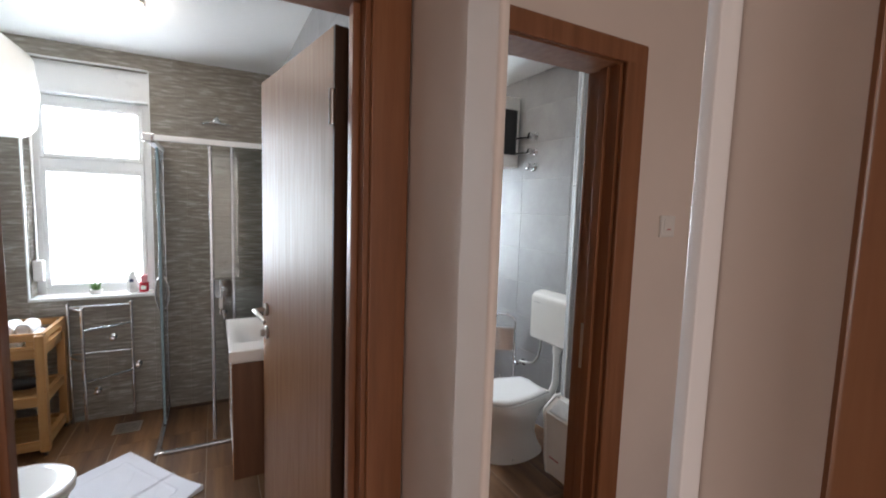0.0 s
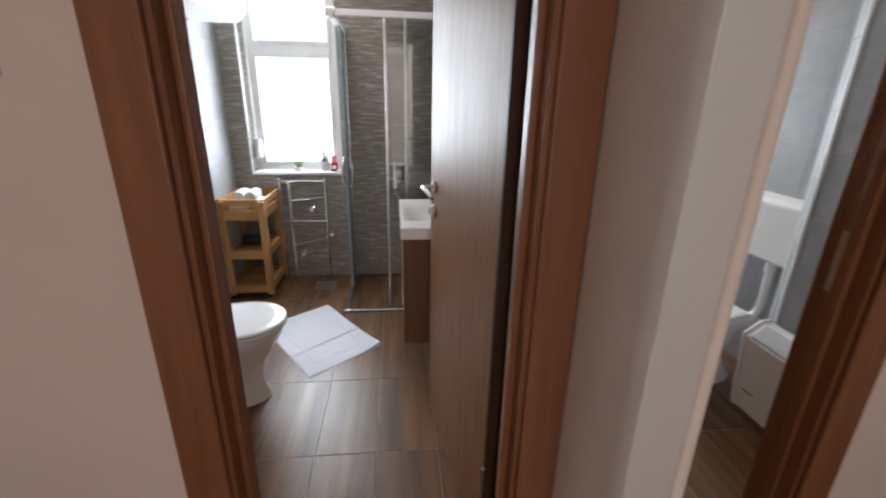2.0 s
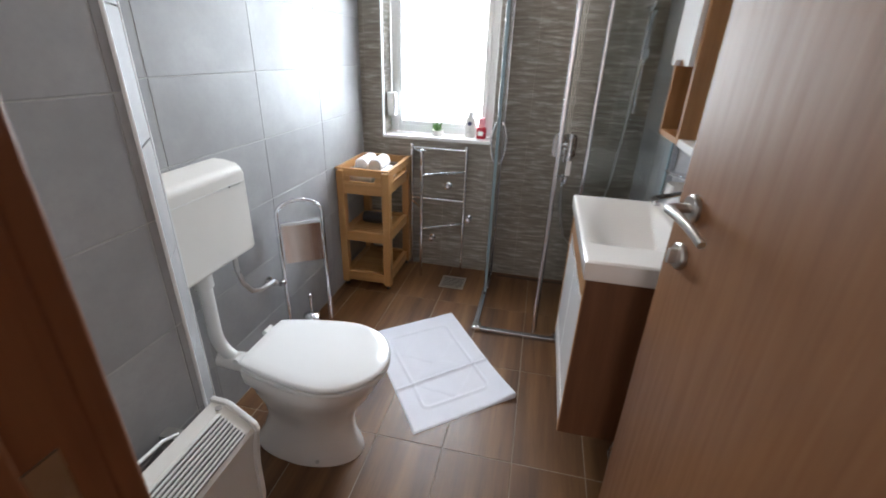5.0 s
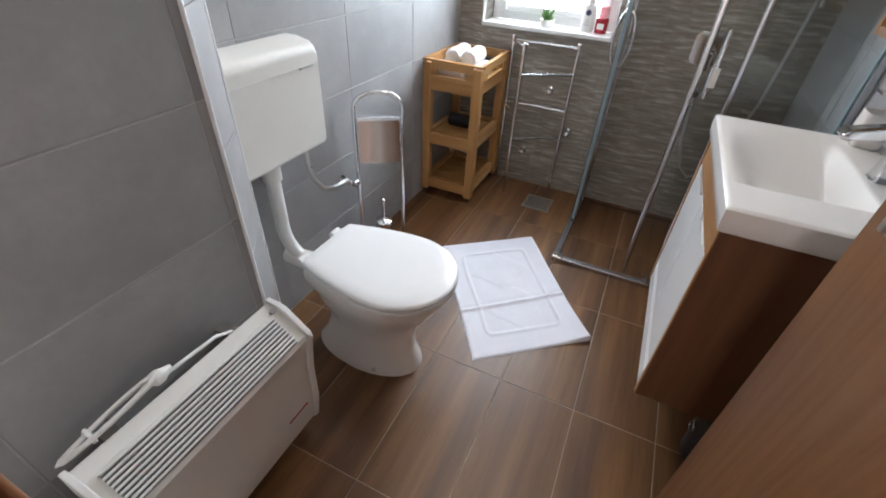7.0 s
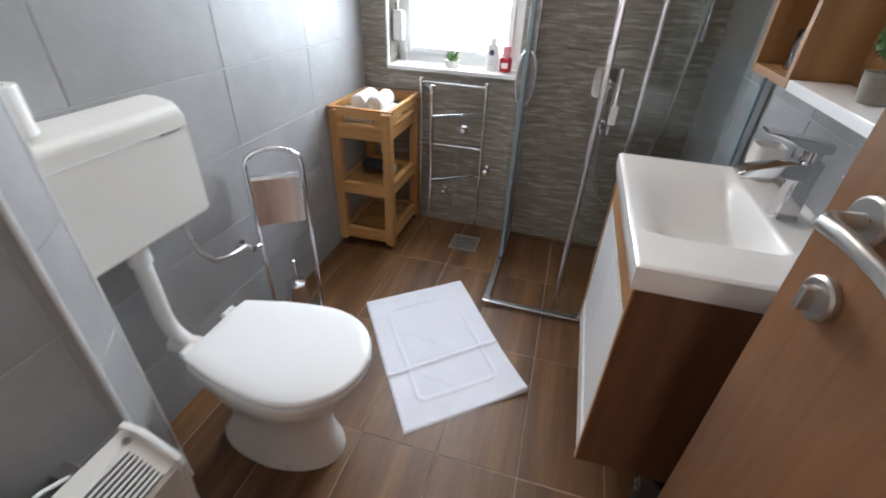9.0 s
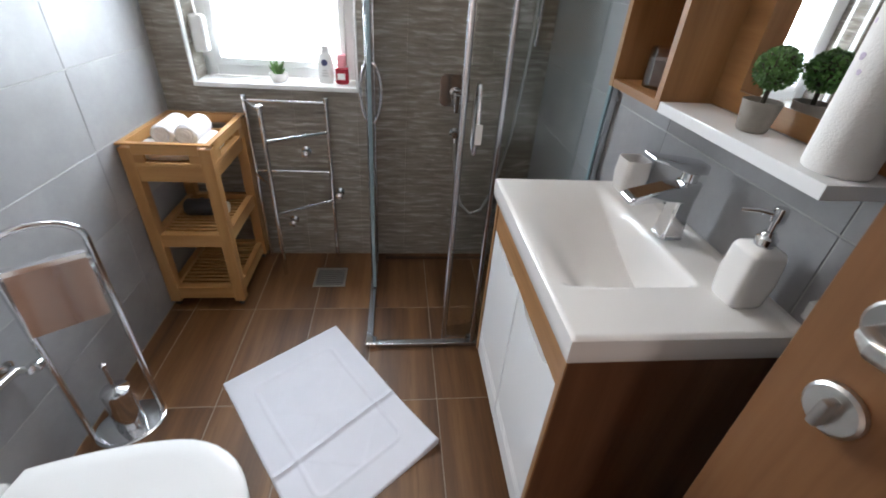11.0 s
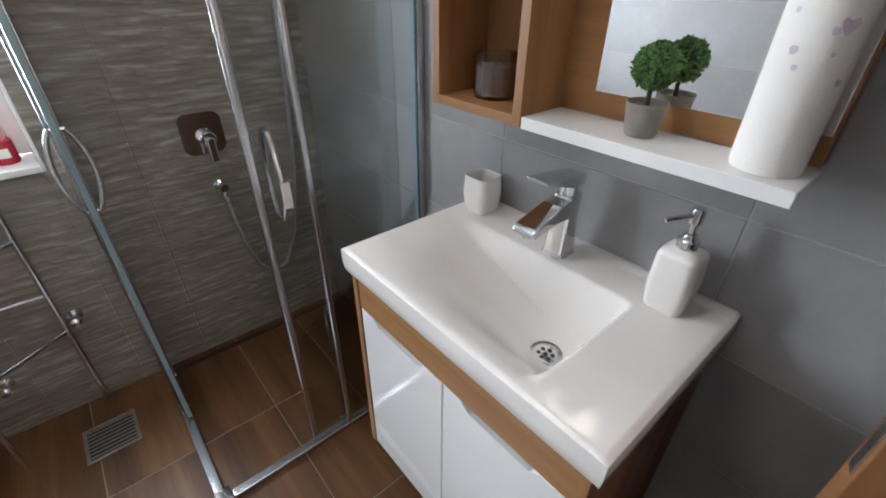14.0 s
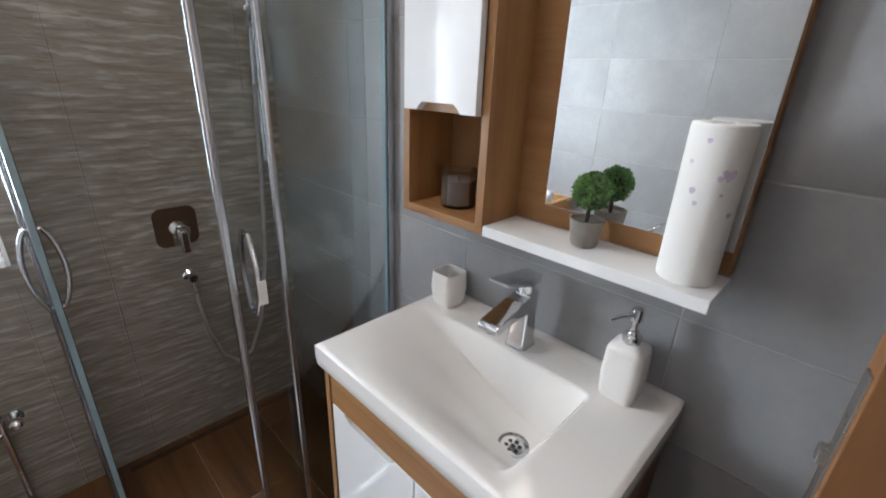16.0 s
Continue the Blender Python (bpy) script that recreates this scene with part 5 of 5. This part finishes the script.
def hall_things():
    m = thing("hall_mirror", (HX1, 0.65, 0.1), "tall wall mirror in a cream wooden frame", "mirror")
    MX = 0.54
    y0, y1, z0, z1 = 0.455, 0.9, 0.06, 2.36
    part("glass", box(MX - 0.010, MX - 0.006, y0 + 0.014, y1 - 0.103, z0 + 0.05, z1 - 0.05, 0.001, 1), "mirror", m, "clear mirror glass")
    part("frame", box(MX - 0.02, HX1 - 0.001, y1 - 0.104, y1, z0, z1, 0.006, 3), "paint", m)
    part("frame", box(MX - 0.014, HX1 - 0.001, y0, y0 + 0.015, z0, z1, 0.004, 2), "lacquer", m)
    part("frame", box(MX - 0.02, HX1 - 0.001, y0 + 0.015, y1 - 0.104, z1 - 0.051, z1, 0.004), "paint", m)
    part("frame", box(MX - 0.02, HX1 - 0.001, y0 + 0.015, y1 - 0.104, z0, z0 + 0.051, 0.004), "paint", m)
    s = thing("light_switch", (-0.553, YH, 1.465), "white plastic light switch on the cream wall", "light switch")
    part("plate", box(-0.593, -0.513, YH - 0.009, YH - 0.0005, 1.425, 1.505, 0.003, 3), "plastic", s)
    part("rocker", turned(box(-0.578, -0.528, YH - 0.013, YH - 0.008, 1.44, 1.49, 0.002), (-0.553, YH, 1.465), 3, 0, 0), "plastic", s)
    part("pilot", box(-0.562, -0.544, YH - 0.0148, YH - 0.0128, 1.452, 1.456), "red", s, "small red pilot bar")
    f = tagged(new("door_2"), "closed brown wooden door beside the hall mirror", "door", "", "structure")
    f.location = (HX1, -0.1, 0)
    part("leaf", box(HX1 + 0.03, HX1 + 0.07, -0.48, 0.32, 0.005, 2.0, 0.002), "leaf", f)
    for a, b in ((0.275, 0.352), (-0.522, -0.445)):
        part("architrave", box(HX1 - 0.018, HX1 - 0.001, a, b, 0, 2.08, 0.005, 3), "casing", f)
    part("architrave", box(HX1 - 0.018, HX1 - 0.001, -0.444, 0.284, 2.005, 2.08, 0.005, 3), "casing", f)
    for a, b in ((0.32, 0.36), (-0.52, -0.48)):
        part("jamb", box(HX1, HX1 + 0.14, a, b, 0, 2.03), "casing", f)
    part("head", box(HX1, HX1 + 0.14, -0.48, 0.32, 2.0, 2.03), "casing", f)


hall_things()


# ---------------------------------------------------------------- corner trims of the boxing
def trims():
    for i, (x, y) in enumerate((B1, B2)):
        structure("trim_%d" % (i + 1), tube([(x - 0.001, y, 0), (x - 0.001, y, ZC)], 0.0055, 10), "pvc", "white tile edge trim of the boxing")


trims()

# ---------------------------------------------------------------- tiles, last
TILES = {}


def tile_mesh(w, h, t):
    """A tile w by h in its own x and y, with a small arris, its face at +z."""
    key = (round(w, 4), round(h, 4), round(t, 4))
    if key not in TILES:
        a = 0.0012
        v = [(-w / 2, -h / 2, -t), (w / 2, -h / 2, -t), (w / 2, h / 2, -t), (-w / 2, h / 2, -t),
             (-w / 2, -h / 2, -a), (w / 2, -h / 2, -a), (w / 2, h / 2, -a), (-w / 2, h / 2, -a),
             (-w / 2 + a, -h / 2 + a, 0), (w / 2 - a, -h / 2 + a, 0), (w / 2 - a, h / 2 - a, 0), (-w / 2 + a, h / 2 - a, 0)]
        f = [(8, 9, 10, 11)]
        for k in range(4):
            n = (k + 1) % 4
            f += [(k, n, n + 4, k + 4), (k + 4, n + 4, n + 8, k + 8)]
        me = bpy.data.meshes.new("tile")
        me.from_pydata(v, [], f)
        TILES[key] = me
    return TILES[key]


def cuts(lo, hi, start, pitch):
    k = math.ceil((lo - start) / pitch - 1e-6)
    edges = [lo]
    while start + k * pitch < hi - 1e-6:
        if start + k * pitch > lo + 1e-6:
            edges.append(start + k * pitch)
        k += 1
    return [(a, b) for a, b in zip(edges, edges[1:] + [hi]) if b - a > 0.012]


def lay(parent, material, turn, spans_u, spans_v, to_world, joint=JOINT, skip=None):
    for a, b in spans_u:
        for c, d in spans_v:
            if skip and skip(a, b, c, d):
                continue
            me = tile_mesh(b - a - joint, d - c - joint, 0.0038)
            if not me.materials:
                me.materials.append(material)
            if me.materials[0] != material:
                me = me.copy()
                me.materials[0] = material
            ob = new("tile", me)
            ob.parent = parent
            ob.matrix_basis = Matrix.Translation(to_world((a + b) / 2, (c + d) / 2)) @ turn
    TILES.clear()


def split_at(spans, *marks):
    for m in marks:
        spans = [p for a, b in spans for p in (((a, m), (m, b)) if a + 0.01 < m < b - 0.01 else ((a, b),))]
    return spans


FLAT = Matrix.Identity(4)
lay(floor, M["wood_tile"], FLAT, cuts(XL, XR, 0.052, 0.2535), cuts(YD - 0.06, YF, 1.829, 0.503), lambda u, v: (u, v, 0))
# walls: local x along the wall, local y up, face towards the room
ON_LEFT = Matrix(((0, 0, 1, 0), (1, 0, 0, 0), (0, 1, 0, 0), (0, 0, 0, 1)))
ON_RIGHT = Matrix(((0, 0, -1, 0), (-1, 0, 0, 0), (0, 1, 0, 0), (0, 0, 0, 1)))
ON_FAR = Matrix(((1, 0, 0, 0), (0, 0, -1, 0), (0, 1, 0, 0), (0, 0, 0, 1)))
ZS = cuts(0, ZC, 0.985, 0.249)
ZR = cuts(0, ZC, 1.003, 0.249)
lay(wall_left, M["tile"], ON_LEFT, cuts(B2[1], YF, 2.28, 0.49), ZS, lambda u, v: (XL, u, v))
lay(wall_right, M["tile"], ON_RIGHT, cuts(YD, YF, 2.318, 0.49), ZR, lambda u, v: (XR, u, v))
boxing = bpy.data.objects["wall_boxing"]
lay(boxing, M["tile"], ON_LEFT, cuts(YD, B1[1], 1.43, 0.49), cuts(0, ZC, 0.971, 0.264), lambda u, v: (BX, u, v))
sa, sb = Vector((*B1, 0)), Vector((*B2, 0))
along = (sb - sa).normalized()
face = Vector((-along.y, along.x, 0)) * (1 if (-along.y) > 0 else -1)
if face.y < 0:
    face = -face
ON_SPLAY = Matrix(((along.x, 0, face.x, 0), (along.y, 0, face.y, 0), (0, 1, 0, 0), (0, 0, 0, 1)))
ln = (sb - sa).length
lay(boxing, M["tile"], ON_SPLAY, [(0.004, ln - 0.004)], cuts(0, ZC, 0.86, 0.264), lambda u, v: sa + along * u + face * 0.002 + Vector((0, 0, v)))
inside = lambda a, b, c, d: a > WX0 - 0.01 and b < WX1 + 0.01 and c > WZ0 - 0.03 and d < WZ1 + 0.21
lay(wall_far, M["relief"], ON_FAR, split_at(cuts(XL, XR, -0.05, 0.49), WX0, WX1), split_at(cuts(0, ZC, 0.985, 0.249), WZ0 - 0.02, WZ1 + 0.2), lambda u, v: (u, YF, v), 0.0015, inside)
# window reveals carry the same relief
for x, m, sgn in ((WX0, ON_LEFT, 1), (WX1, ON_RIGHT, -1)):
    lay(wall_far, M["relief"], m, [(YF + 0.02, YF + 0.134)], cuts(WZ0, WZ1, 0.985, 0.249), lambda u, v, x=x, sgn=sgn: (x + sgn * 0.004, u, v), 0.0015)
